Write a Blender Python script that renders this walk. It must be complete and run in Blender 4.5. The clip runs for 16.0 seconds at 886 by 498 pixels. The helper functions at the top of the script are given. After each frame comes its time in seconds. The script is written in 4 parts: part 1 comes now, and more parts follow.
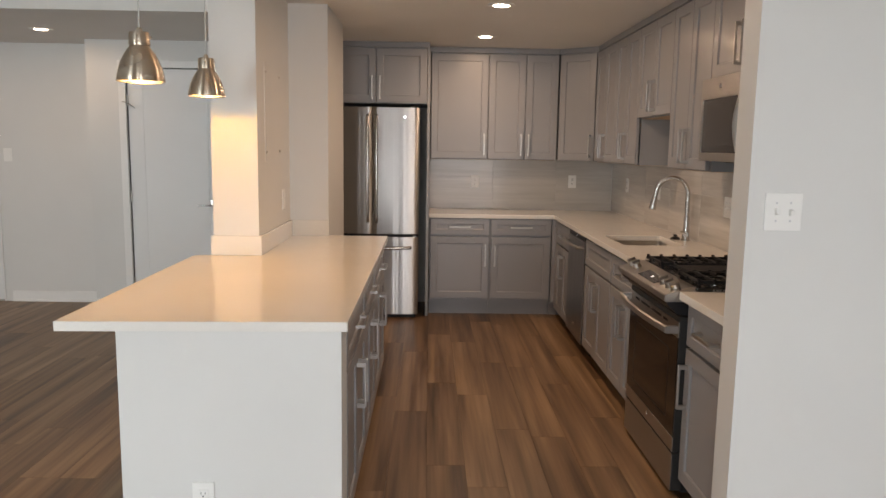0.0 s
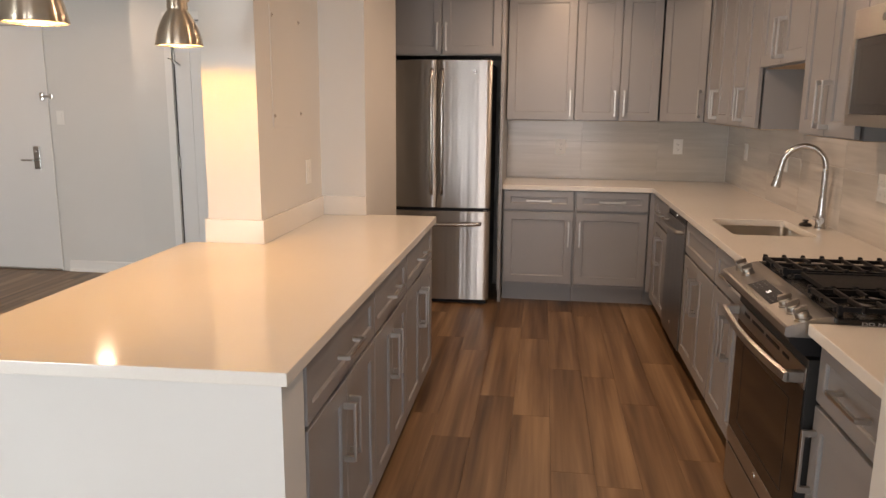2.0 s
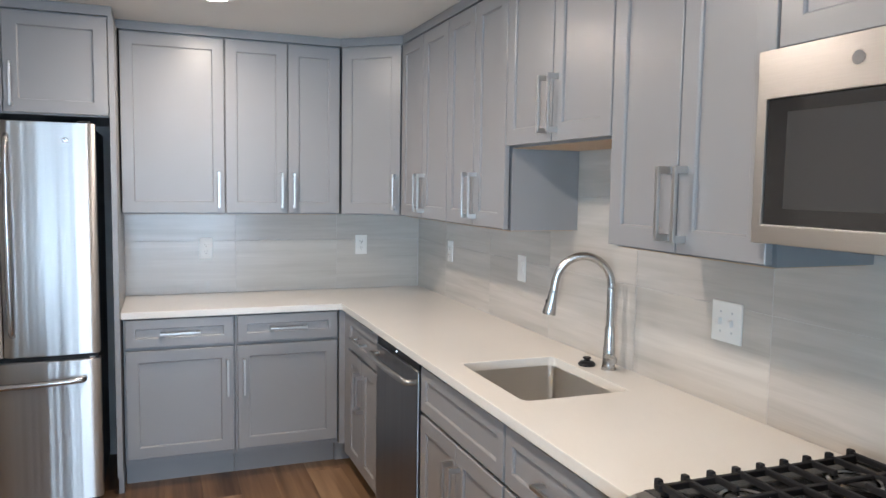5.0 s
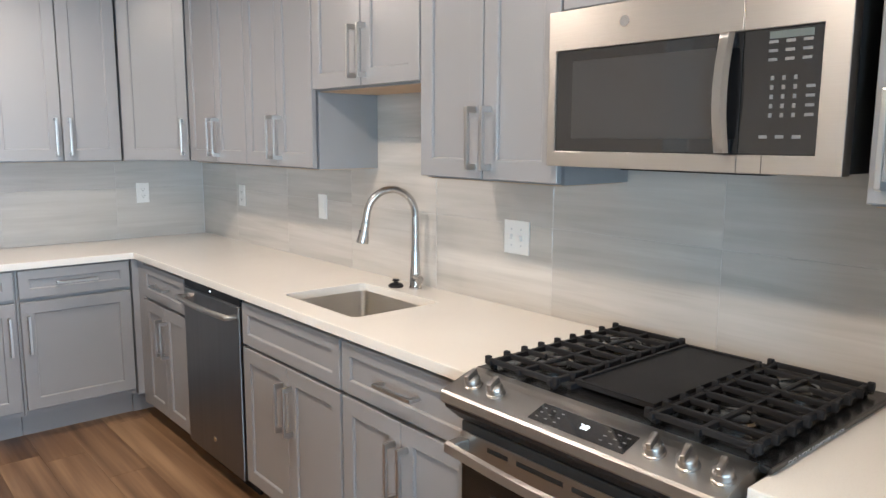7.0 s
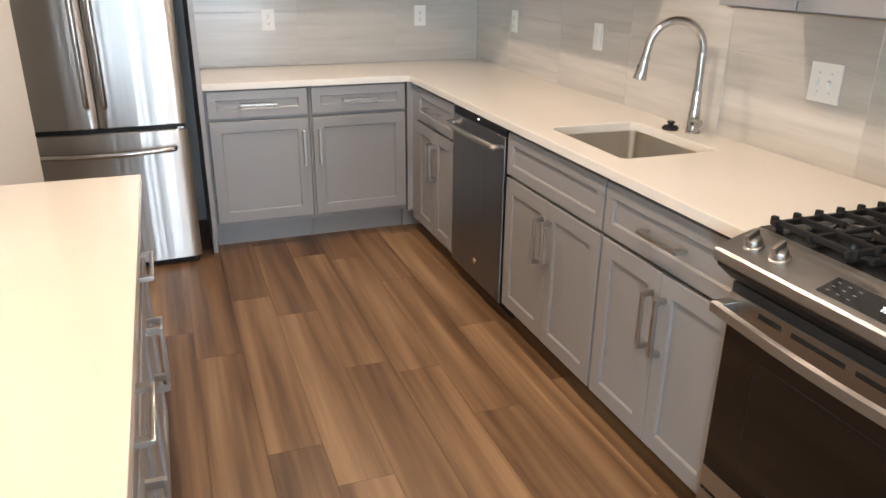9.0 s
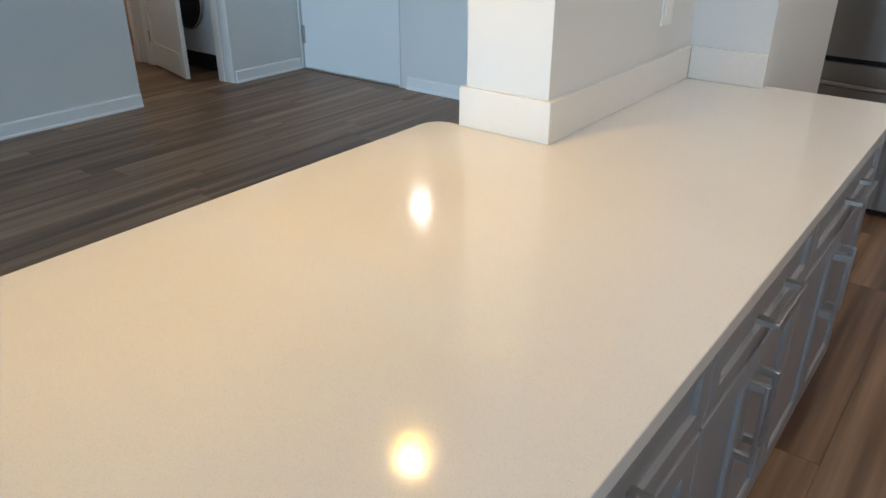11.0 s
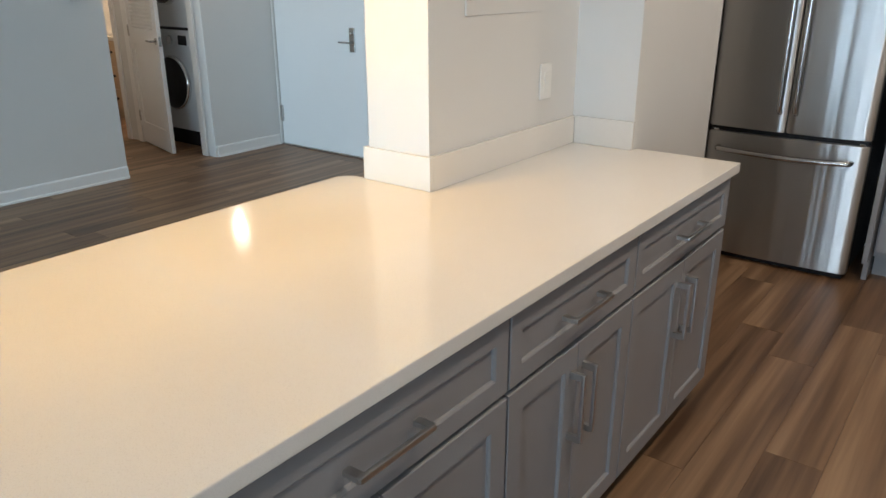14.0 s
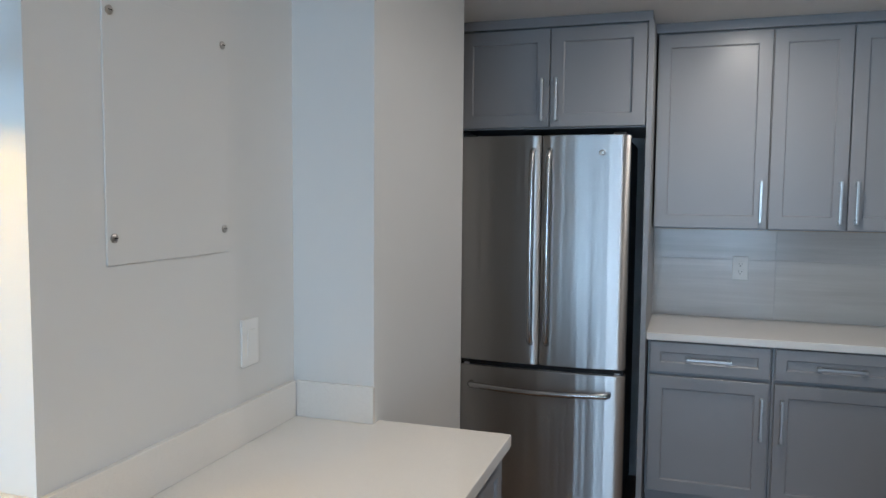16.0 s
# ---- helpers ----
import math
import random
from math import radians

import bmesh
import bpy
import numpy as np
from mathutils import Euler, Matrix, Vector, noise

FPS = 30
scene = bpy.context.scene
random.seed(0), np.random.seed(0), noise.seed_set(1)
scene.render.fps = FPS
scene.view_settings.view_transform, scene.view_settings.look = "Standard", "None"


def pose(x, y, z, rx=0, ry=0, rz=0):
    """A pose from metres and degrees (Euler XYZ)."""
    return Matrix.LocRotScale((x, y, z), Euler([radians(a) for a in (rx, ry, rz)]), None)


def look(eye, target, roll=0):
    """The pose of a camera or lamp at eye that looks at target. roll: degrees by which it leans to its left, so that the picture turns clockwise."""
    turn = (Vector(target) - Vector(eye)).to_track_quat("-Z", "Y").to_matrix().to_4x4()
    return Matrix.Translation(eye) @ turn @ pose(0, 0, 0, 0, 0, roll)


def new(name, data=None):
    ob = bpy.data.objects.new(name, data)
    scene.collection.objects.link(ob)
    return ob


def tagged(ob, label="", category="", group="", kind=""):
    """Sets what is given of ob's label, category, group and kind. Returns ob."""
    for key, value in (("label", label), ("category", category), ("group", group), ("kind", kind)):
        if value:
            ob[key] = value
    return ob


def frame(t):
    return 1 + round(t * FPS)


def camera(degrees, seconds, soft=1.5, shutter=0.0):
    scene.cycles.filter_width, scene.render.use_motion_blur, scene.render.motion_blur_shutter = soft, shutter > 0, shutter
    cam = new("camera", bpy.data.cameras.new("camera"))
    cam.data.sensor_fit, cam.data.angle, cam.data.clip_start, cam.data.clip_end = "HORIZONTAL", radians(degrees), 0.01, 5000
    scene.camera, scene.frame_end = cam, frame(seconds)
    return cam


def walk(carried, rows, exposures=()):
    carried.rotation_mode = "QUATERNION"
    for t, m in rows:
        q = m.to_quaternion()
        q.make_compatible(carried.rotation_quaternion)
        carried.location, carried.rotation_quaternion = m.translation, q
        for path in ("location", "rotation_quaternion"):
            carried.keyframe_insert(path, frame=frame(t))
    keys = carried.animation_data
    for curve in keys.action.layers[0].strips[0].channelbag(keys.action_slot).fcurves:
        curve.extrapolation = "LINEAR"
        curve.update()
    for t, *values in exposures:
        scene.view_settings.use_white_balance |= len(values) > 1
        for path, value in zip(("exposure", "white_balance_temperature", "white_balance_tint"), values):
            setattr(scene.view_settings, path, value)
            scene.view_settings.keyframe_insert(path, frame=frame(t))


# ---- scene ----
cam = camera(62.0, 16.0)
PATH = [
    (0, (0.552, 0.082, 1.497), (0.592, 2.062, 1.222), 0.9),
    (0.5, (0.643, 0.152, 1.506), (0.511, 2.119, 1.167), 0.9),
    (1, (0.71, 0.33, 1.498), (0.495, 2.283, 1.125), 0.9),
    (1.5, (0.76, 0.633, 1.5), (0.508, 2.579, 1.118), 0.6),
    (2, (0.841, 0.965, 1.515), (0.583, 2.909, 1.126), 0.5),
    (2.5, (0.818, 1.337, 1.511), (0.595, 3.287, 1.126), 0.4),
    (3, (0.845, 1.686, 1.523), (0.689, 3.643, 1.142), 0.4),
    (3.5, (0.859, 2.039, 1.525), (0.825, 4.004, 1.155), 0.4),
    (4, (0.843, 2.364, 1.56), (1.01, 4.326, 1.21), 0.7),
    (4.5, (0.824, 2.582, 1.536), (1.243, 4.517, 1.256), 0.6),
    (5, (0.739, 2.62, 1.557), (1.455, 4.479, 1.387), 0.9),
    (5.2, (0.706, 2.622, 1.558), (1.525, 4.442, 1.437), 0.9),
    (7.3, (0.368, 2.486, 1.517), (1.681, 3.948, 1.146), 0.2),
    (7.5, (0.352, 2.482, 1.525), (1.653, 3.931, 1.067), 0.2),
    (8, (0.318, 2.522, 1.522), (1.539, 3.974, 0.888), 0.4),
    (8.5, (0.309, 2.546, 1.52), (1.32, 4.12, 0.812), 0.5),
    (9, (0.389, 2.573, 1.517), (1.041, 4.315, 0.783), 0.6),
    (9.5, (0.437, 2.56, 1.515), (0.611, 4.408, 0.77), 0.8),
    (10, (0.376, 2.625, 1.461), (0.034, 4.451, 0.722), 1.1),
    (10.2, (0.371, 2.6, 1.477), (-0.183, 4.369, 0.725), 0.9),
    (12.3, (0.972, 2.208, 1.422), (-0.31, 3.28, 0.324), -1.7),
    (12.5, (1.029, 2.175, 1.416), (-0.211, 3.266, 0.289), -1.6),
    (13, (1.123, 2.154, 1.427), (-0.04, 3.326, 0.297), -2.2),
    (13.5, (1.112, 2.198, 1.468), (-0.051, 3.503, 0.496), -2.0),
    (14, (0.978, 2.304, 1.505), (-0.165, 3.79, 0.815), -0.1),
    (14.5, (0.871, 2.411, 1.49), (-0.194, 4.037, 1.019), 0.2),
    (15, (0.826, 2.607, 1.493), (-0.148, 4.32, 1.147), 0.1),
    (15.5, (0.811, 2.777, 1.498), (-0.048, 4.572, 1.306), -0.4),
    (16, (0.7, 2.997, 1.54), (0.082, 4.894, 1.394), 0.5),
]
EXPOSURES = [
    (0.0, -0.5, 7900, 25),
    (1.5, -0.32, 8000, 26),
    (2.0, -0.32, 8300, 28),
    (2.7, -0.36, 8100, 28),
    (3.0, -0.28, 7300, 23),
    (3.5, 0.06, 5900, 14),
    (4.3, 0.36, 5300, 10),
    (5.2, 0.56, 5700, 12),
    (7.3, 0.81, 5800, 12),
    (8.0, 0.91, 5700, 12),
    (9.0, 0.66, 6500, 15),
    (9.6, 0.07, 6500, 15),
    (10.2, -0.37, 5400, 11),
    (12.3, -0.31, 5400, 8),
    (13.0, -0.06, 6000, 11),
    (13.5, 0.0, 6400, 13),
    (14.0, -0.11, 5900, 10),
    (14.5, -0.32, 5500, 8),
    (15.0, -0.46, 5300, 8),
    (16.0, -0.42, 5200, 8),
]
walk(cam, [(t, look(eye, target, roll)) for t, eye, target, roll in PATH], EXPOSURES)

# ---------------- light ----------------
world = bpy.data.worlds.new("sky")
scene.world = world
world.use_nodes = True
wn = world.node_tree
sky = wn.nodes.new("ShaderNodeTexSky")
sky.sky_type, sky.sun_disc, sky.sun_elevation, sky.sun_rotation = "NISHITA", False, radians(38), radians(200)
wn.links.new(sky.outputs[0], wn.nodes["Background"].inputs[0])
wn.nodes["Background"].inputs[1].default_value = 0.10


def area_lamp(name, m, w, h, watts, colour, spread=180):
    data = bpy.data.lights.new(name, "AREA")
    data.shape, data.size, data.size_y = "RECTANGLE", w, h
    data.energy, data.color, data.spread = watts, colour, radians(spread)
    ob = new(name, data)
    ob.matrix_world = m
    return ob


def disc_lamp(name, xyz, watts, colour, size):
    data = bpy.data.lights.new(name, "AREA")
    data.shape, data.size, data.energy, data.color = "DISK", size, watts, colour
    ob = new(name, data)
    ob.matrix_world = pose(*xyz)
    return ob


def spot_lamp(name, xyz, watts, colour, angle, blend=0.5, radius=0.05):
    data = bpy.data.lights.new(name, "SPOT")
    data.energy, data.color, data.spot_size, data.spot_blend = watts, colour, radians(angle), blend
    data.shadow_soft_size = radius
    ob = new(name, data)
    ob.matrix_world = pose(*xyz)
    return ob


DAY = (0.63, 0.88, 1.0)
DAY_SOFT = (0.71, 0.89, 1.0)
WARM = (1.0, 0.49, 0.03)
DOWN = (1.0, 0.79, 0.57)
W_DOWN, W_HALL, W_PENDANT = 11.4, 4.2, 14.6
# daylight through the windows of the living room, behind the first camera position; skylight comes in downwards
for wx, ww, watts, tone in ((-3.65, 1.6, 180, DAY), (0.05, 0.8, 44, DAY_SOFT), (1.8, 1.4, 76, DAY_SOFT)):
    area_lamp("window_light", pose(wx, -2.9, 1.25, 66, 0, 0), ww, 1.9, watts, tone, 140)
KITCHEN_SPOTS = [(0.98, 3.45), (0.98, 4.75), (0.98, 6.05)]
HALL_SPOTS = [(-2.50, 6.09), (-4.12, 6.05), (-5.3, 5.77)]
PENDANTS = [(-0.491, 2.818), (-0.488, 3.602)]

# ---------------- materials ----------------
def material(name, rough=0.5, metal=0.0, colour=(0.8, 0.8, 0.8), coat=0.0):
    m = bpy.data.materials.new(name)
    m.use_nodes = True
    b = m.node_tree.nodes["Principled BSDF"]
    b.inputs["Base Color"].default_value = (*colour, 1)
    b.inputs["Roughness"].default_value, b.inputs["Metallic"].default_value = rough, metal
    b.inputs["Coat Weight"].default_value = coat
    return m, m.node_tree, b


def ramp(nt, src, stops):
    r = nt.nodes.new("ShaderNodeValToRGB")
    e = r.color_ramp.elements
    while len(e) < len(stops):
        e.new(0.5)
    for k, (p, c) in zip(e, stops):
        k.position, k.color = p, (*c, 1)
    nt.links.new(src, r.inputs[0])
    return r.outputs[0]


def coords(nt, scale=(1, 1, 1), shift=None, source="Position"):
    g = nt.nodes.new("ShaderNodeNewGeometry") if source == "Position" else nt.nodes.new("ShaderNodeTexCoord")
    out = g.outputs["Position" if source == "Position" else "Object"]
    if shift is not None:
        add = nt.nodes.new("ShaderNodeVectorMath")
        add.operation = "ADD"
        nt.links.new(out, add.inputs[0])
        nt.links.new(shift, add.inputs[1])
        out = add.outputs[0]
    mp = nt.nodes.new("ShaderNodeMapping")
    mp.inputs["Scale"].default_value = scale
    nt.links.new(out, mp.inputs["Vector"])
    return mp.outputs[0]


def noise_tex(nt, vec, scale, detail=3.0, rough=0.5, distort=0.0):
    n = nt.nodes.new("ShaderNodeTexNoise")
    n.inputs["Scale"].default_value, n.inputs["Detail"].default_value = scale, detail
    n.inputs["Roughness"].default_value, n.inputs["Distortion"].default_value = rough, distort
    nt.links.new(vec, n.inputs["Vector"])
    return n.outputs["Fac"]


def bump(nt, b, src, strength, dist=0.002):
    n = nt.nodes.new("ShaderNodeBump")
    n.inputs["Strength"].default_value, n.inputs["Distance"].default_value = strength, dist
    nt.links.new(src, n.inputs["Height"])
    nt.links.new(n.outputs[0], b.inputs["Normal"])


def mixrgb(nt, a, c, fac, kind="MIX"):
    n = nt.nodes.new("ShaderNodeMix")
    n.data_type, n.blend_type = "RGBA", kind
    for v, k in ((fac, 0), (a, 6), (c, 7)):
        if hasattr(v, "links"):
            nt.links.new(v, n.inputs[k])
        elif k == 0:
            n.inputs[0].default_value = v
        else:
            n.inputs[k].default_value = (*v, 1)
    return n.outputs[2]


def math_node(nt, op, a, c):
    n = nt.nodes.new("ShaderNodeMath")
    n.operation = op
    for k, v in enumerate((a, c)):
        if hasattr(v, "links"):
            nt.links.new(v, n.inputs[k])
        else:
            n.inputs[k].default_value = v
    return n.outputs[0]


def painted(name, colour, rough=0.5, vary=0.04, orange=0.12, grain=180):
    """Rolled or sprayed paint: slow tone drift and a fine stipple."""
    m, nt, b = material(name, rough)
    v = coords(nt)
    n = noise_tex(nt, v, 1.7, 4)
    lo = tuple(c * (1 - vary) for c in colour)
    hi = tuple(min(1, c * (1 + vary)) for c in colour)
    nt.links.new(ramp(nt, n, [(0.3, lo), (0.7, hi)]), b.inputs["Base Color"])
    r = math_node(nt, "MULTIPLY_ADD", noise_tex(nt, v, 6, 3), 0.12)
    r.node.inputs[2].default_value = rough - 0.06
    nt.links.new(r, b.inputs["Roughness"])
    bump(nt, b, noise_tex(nt, v, grain, 2), orange, 0.001)
    return m


M_WALL = painted("wall_paint", (0.68, 0.683, 0.67), 0.6, 0.02, 0.25, 260)
M_CEIL = painted("ceiling_paint", (0.78, 0.77, 0.75), 0.8, 0.02, 0.3, 220)
M_TRIM = painted("trim_paint", (0.80, 0.80, 0.79), 0.35, 0.015, 0.05, 90)
M_DOOR = painted("door_paint", (0.76, 0.77, 0.77), 0.45, 0.015, 0.06, 120)
M_GREY = painted("cabinet_lacquer", (0.268, 0.268, 0.278), 0.33, 0.025, 0.05, 140)
# near-black colour that paints the shade in the peninsula's door gaps
M_GAP = material("painted_gap_shade", 0.7, 0, (0.014, 0.015, 0.017))[0]
# toe kick colour darkened to stand in for the shade under the doors
M_KICK_SHADE = painted("shade_dark_toe_kick", (0.045, 0.036, 0.030), 0.6, 0.1)
M_RAW = painted("raw_birch_underside", (0.50, 0.36, 0.24), 0.6, 0.1)
M_PLASTIC = material("white_plastic", 0.35, 0, (0.82, 0.82, 0.80))[0]
M_SLOT = material("dark_slot", 0.6, 0, (0.03, 0.03, 0.03))[0]
M_BLACKP = material("black_plastic", 0.4, 0, (0.012, 0.012, 0.014))[0]
M_GLASSBLK = material("black_glass", 0.06, 0, (0.012, 0.012, 0.013), 0.5)[0]
M_OVENGLASS = material("oven_glass", 0.08, 0, (0.012, 0.009, 0.007))[0]
M_OVENGLASS.node_tree.nodes["Principled BSDF"].inputs["Specular IOR Level"].default_value = 0.32
M_MESHGLASS = material("microwave_window", 0.12, 0, (0.04, 0.04, 0.041), 0.0)[0]
M_IRON = painted("cast_iron", (0.016, 0.016, 0.018), 0.55, 0.3, 0.4, 500)
M_IRON.node_tree.nodes["Principled BSDF"].inputs["Specular IOR Level"].default_value = 0.22
M_ENAMEL = material("black_enamel", 0.25, 0, (0.008, 0.008, 0.009))[0]
M_CHARCOAL = material("appliance_side", 0.5, 0, (0.030, 0.029, 0.029))[0]
M_NICKEL = material("brushed_nickel", 0.24, 1, (0.49, 0.485, 0.48))[0]
M_PULL = material("satin_pull", 0.33, 1, (0.52, 0.515, 0.51))[0]
M_MARK = material("pale_marking", 0.5, 0, (0.55, 0.56, 0.58))[0]
M_KEYS = material("dim_key_print", 0.5, 0, (0.16, 0.165, 0.175))[0]
M_RUBBER = material("door_gasket", 0.7, 0, (0.015, 0.015, 0.017))[0]
for m in (M_GAP, M_SLOT, M_BLACKP, M_CHARCOAL, M_RUBBER):
    m.node_tree.nodes["Principled BSDF"].inputs["Specular IOR Level"].default_value = 0.28


def steel(name, colour, rough, axis, aniso=0.95, wave=0.0):
    """Brushed stainless: hairlines, and highlights drawn out upright or along the panel."""
    m, nt, b = material(name, rough, 1.0)
    sc = [900, 900, 900]
    sc[axis] = 14
    v = coords(nt, tuple(sc))
    n = noise_tex(nt, v, 1.0, 2)
    lo, hi = tuple(c * 0.975 for c in colour), tuple(min(1, c * 1.025) for c in colour)
    nt.links.new(ramp(nt, n, [(0.3, lo), (0.7, hi)]), b.inputs["Base Color"])
    r = math_node(nt, "MULTIPLY_ADD", noise_tex(nt, coords(nt), 3.0, 3), 0.06)
    r.node.inputs[2].default_value = rough - 0.03
    nt.links.new(r, b.inputs["Roughness"])
    b.inputs["Anisotropic"].default_value, b.inputs["Anisotropic Rotation"].default_value = aniso, 0.25
    if wave:
        bump(nt, b, noise_tex(nt, coords(nt, (11, 11, 0.12)), 1.0, 2), 0.6, wave)
    tg = nt.nodes.new("ShaderNodeTangent")
    tg.direction_type, tg.axis = "RADIAL", "Z"
    nt.links.new(tg.outputs[0], b.inputs["Tangent"])
    return m


M_STEEL_Z = steel("stainless_vertical_grain", (0.45, 0.448, 0.445), 0.36, 2, 0.95, 0.0075)
M_STEEL_Y = steel("stainless_horizontal_grain", (0.43, 0.418, 0.405), 0.37, 1, 0.5)
M_STEEL_SINK = steel("sink_steel", (0.60, 0.58, 0.55), 0.32, 1)
M_STEEL_DW = steel("dark_stainless", (0.21, 0.21, 0.215), 0.30, 2, 0.95, 0.004)
M_SHADE = steel("pendant_nickel", (0.60, 0.52, 0.43), 0.27, 2)


def quartz():
    m, nt, b = material("white_quartz", 0.1)
    v = coords(nt)
    fine = noise_tex(nt, v, 620, 2)
    slow = noise_tex(nt, v, 2.2, 4)
    base = ramp(nt, slow, [(0.3, (0.76, 0.74, 0.70)), (0.7, (0.80, 0.78, 0.74))])
    fleck = ramp(nt, fine, [(0.34, (0.88, 0.87, 0.86)), (0.44, (1, 1, 1))])
    nt.links.new(mixrgb(nt, base, fleck, 1.0, "MULTIPLY"), b.inputs["Base Color"])
    r = math_node(nt, "MULTIPLY_ADD", noise_tex(nt, v, 14, 3), 0.06)
    r.node.inputs[2].default_value = 0.075
    nt.links.new(r, b.inputs["Roughness"])
    return m


M_QUARTZ = quartz()


def tile_mat():
    """Grey stone-look porcelain, veins running along the tile."""
    m, nt, b = material("stone_look_tile", 0.22)
    info = nt.nodes.new("ShaderNodeObjectInfo")
    sh = nt.nodes.new("ShaderNodeVectorMath")
    sh.operation = "SCALE"
    sh.inputs[0].default_value = (0.9, 0.9, 7.0)
    nt.links.new(info.outputs["Random"], sh.inputs["Scale"])
    v = coords(nt, (1.3, 1.3, 26), sh.outputs[0])
    n1 = noise_tex(nt, v, 1.0, 5, 0.6, 0.5)
    v2 = coords(nt, (0.7, 0.7, 5), sh.outputs[0])
    n2 = noise_tex(nt, v2, 1.2, 3, 0.5, 0.8)
    n = math_node(nt, "ADD", math_node(nt, "MULTIPLY", n1, 0.55), math_node(nt, "MULTIPLY", n2, 0.45))
    col = ramp(nt, n, [(0.34, (0.455, 0.43, 0.40)), (0.46, (0.525, 0.50, 0.468)), (0.55, (0.565, 0.54, 0.508)), (0.66, (0.635, 0.61, 0.575))])
    tone = ramp(nt, info.outputs["Random"], [(0, (0.90, 0.90, 0.905)), (1, (1.0, 1.0, 0.99))])
    nt.links.new(mixrgb(nt, col, tone, 1.0, "MULTIPLY"), b.inputs["Base Color"])
    bump(nt, b, n1, 0.05, 0.001)
    return m


M_TILE = tile_mat()
M_GROUT = painted("grout", (0.56, 0.55, 0.54), 0.8, 0.04)


def wood_floor():
    """Walnut-toned vinyl plank: broad streaks, fine grain, each plank its own."""
    m, nt, b = material("walnut_plank", 0.36)
    info = nt.nodes.new("ShaderNodeObjectInfo")
    geo = nt.nodes.new("ShaderNodeNewGeometry")
    rnd = math_node(nt, "ADD", info.outputs["Random"], geo.outputs["Random Per Island"])
    sh = nt.nodes.new("ShaderNodeVectorMath")
    sh.operation = "SCALE"
    sh.inputs[0].default_value = (3.1, 17.0, 0.0)
    nt.links.new(rnd, sh.inputs["Scale"])
    broad = noise_tex(nt, coords(nt, (13, 0.5, 1), sh.outputs[0]), 1.0, 3.0, 0.5, 0.15)
    mid = noise_tex(nt, coords(nt, (44, 1.5, 1), sh.outputs[0]), 1.0, 4, 0.6, 0.2)
    fine = noise_tex(nt, coords(nt, (220, 6, 1), sh.outputs[0]), 1.0, 3, 0.6)
    n = math_node(nt, "ADD", math_node(nt, "MULTIPLY", broad, 0.74), math_node(nt, "MULTIPLY", mid, 0.19))
    n = math_node(nt, "ADD", n, math_node(nt, "MULTIPLY", fine, 0.07))
    one = math_node(nt, "FRACT", math_node(nt, "MULTIPLY", rnd, 3.7), 0.0)
    n = math_node(nt, "ADD", n, math_node(nt, "MULTIPLY", math_node(nt, "SUBTRACT", one, 0.5), 0.12))
    col = ramp(nt, n, [(0.33, (0.070, 0.036, 0.018)), (0.43, (0.146, 0.081, 0.041)), (0.54, (0.222, 0.131, 0.069)), (0.67, (0.335, 0.210, 0.117))])
    nt.links.new(col, b.inputs["Base Color"])
    r = math_node(nt, "MULTIPLY_ADD", fine, 0.2)
    r.node.inputs[2].default_value = 0.3
    nt.links.new(r, b.inputs["Roughness"])
    bump(nt, b, fine, 0.12, 0.0008)
    return m


M_WOOD = wood_floor()
M_SUB = material("underlay", 0.9, 0, (0.03, 0.02, 0.014))[0]


def glow(name, colour, strength):
    m, nt, b = material(name, 0.5, 0, colour)
    b.inputs["Emission Color"].default_value = (*colour, 1)
    b.inputs["Emission Strength"].default_value = strength
    return m


M_LED = glow("downlight_lens", (1.0, 0.90, 0.76), 22)
M_BULB = glow("pendant_bulb", (1.0, 0.78, 0.5), 40)
M_DIGIT = glow("display_digits", (0.85, 0.95, 1.0), 2.2)
M_INNER = material("shade_white_inside", 0.5, 0, (0.85, 0.82, 0.76))[0]
M_CORD = material("clear_cord", 0.3, 0, (0.55, 0.55, 0.53))[0]
M_APPL = material("white_appliance", 0.3, 0, (0.74, 0.75, 0.76))[0]
M_CHROME = material("chrome", 0.12, 1, (0.75, 0.75, 0.76))[0]
M_VANITY = painted("pale_oak_vanity", (0.50, 0.38, 0.26), 0.5, 0.1)
mg, ng, bg = material("window_glass", 0.02, 0, (1, 1, 1))
bg.inputs["Transmission Weight"].default_value = 1.0
M_GLASS = mg
M_SCREEN = material("lcd_screen", 0.2, 0, (0.12, 0.14, 0.14))[0]
M_BRASS = material("satin_hinge", 0.35, 1, (0.50, 0.48, 0.46))[0]

# ---------------- mesh helpers ----------------
def box(bm, x0, y0, z0, x1, y1, z1, bevel=0.0):
    vs = [bm.verts.new(p) for p in ((x0, y0, z0), (x1, y0, z0), (x1, y1, z0), (x0, y1, z0), (x0, y0, z1), (x1, y0, z1), (x1, y1, z1), (x0, y1, z1))]
    fs = [bm.faces.new([vs[i] for i in q]) for q in ((3, 2, 1, 0), (4, 5, 6, 7), (0, 1, 5, 4), (1, 2, 6, 5), (2, 3, 7, 6), (3, 0, 4, 7))]
    if bevel:
        es = list({e for f in fs for e in f.edges})
        bmesh.ops.bevel(bm, geom=es, offset=bevel, segments=2, affect="EDGES", profile=0.6)
    return bm


def boxes(*rows, bevel=0.0):
    bm = bmesh.new()
    for r in rows:
        box(bm, *r, bevel=bevel)
    return bm


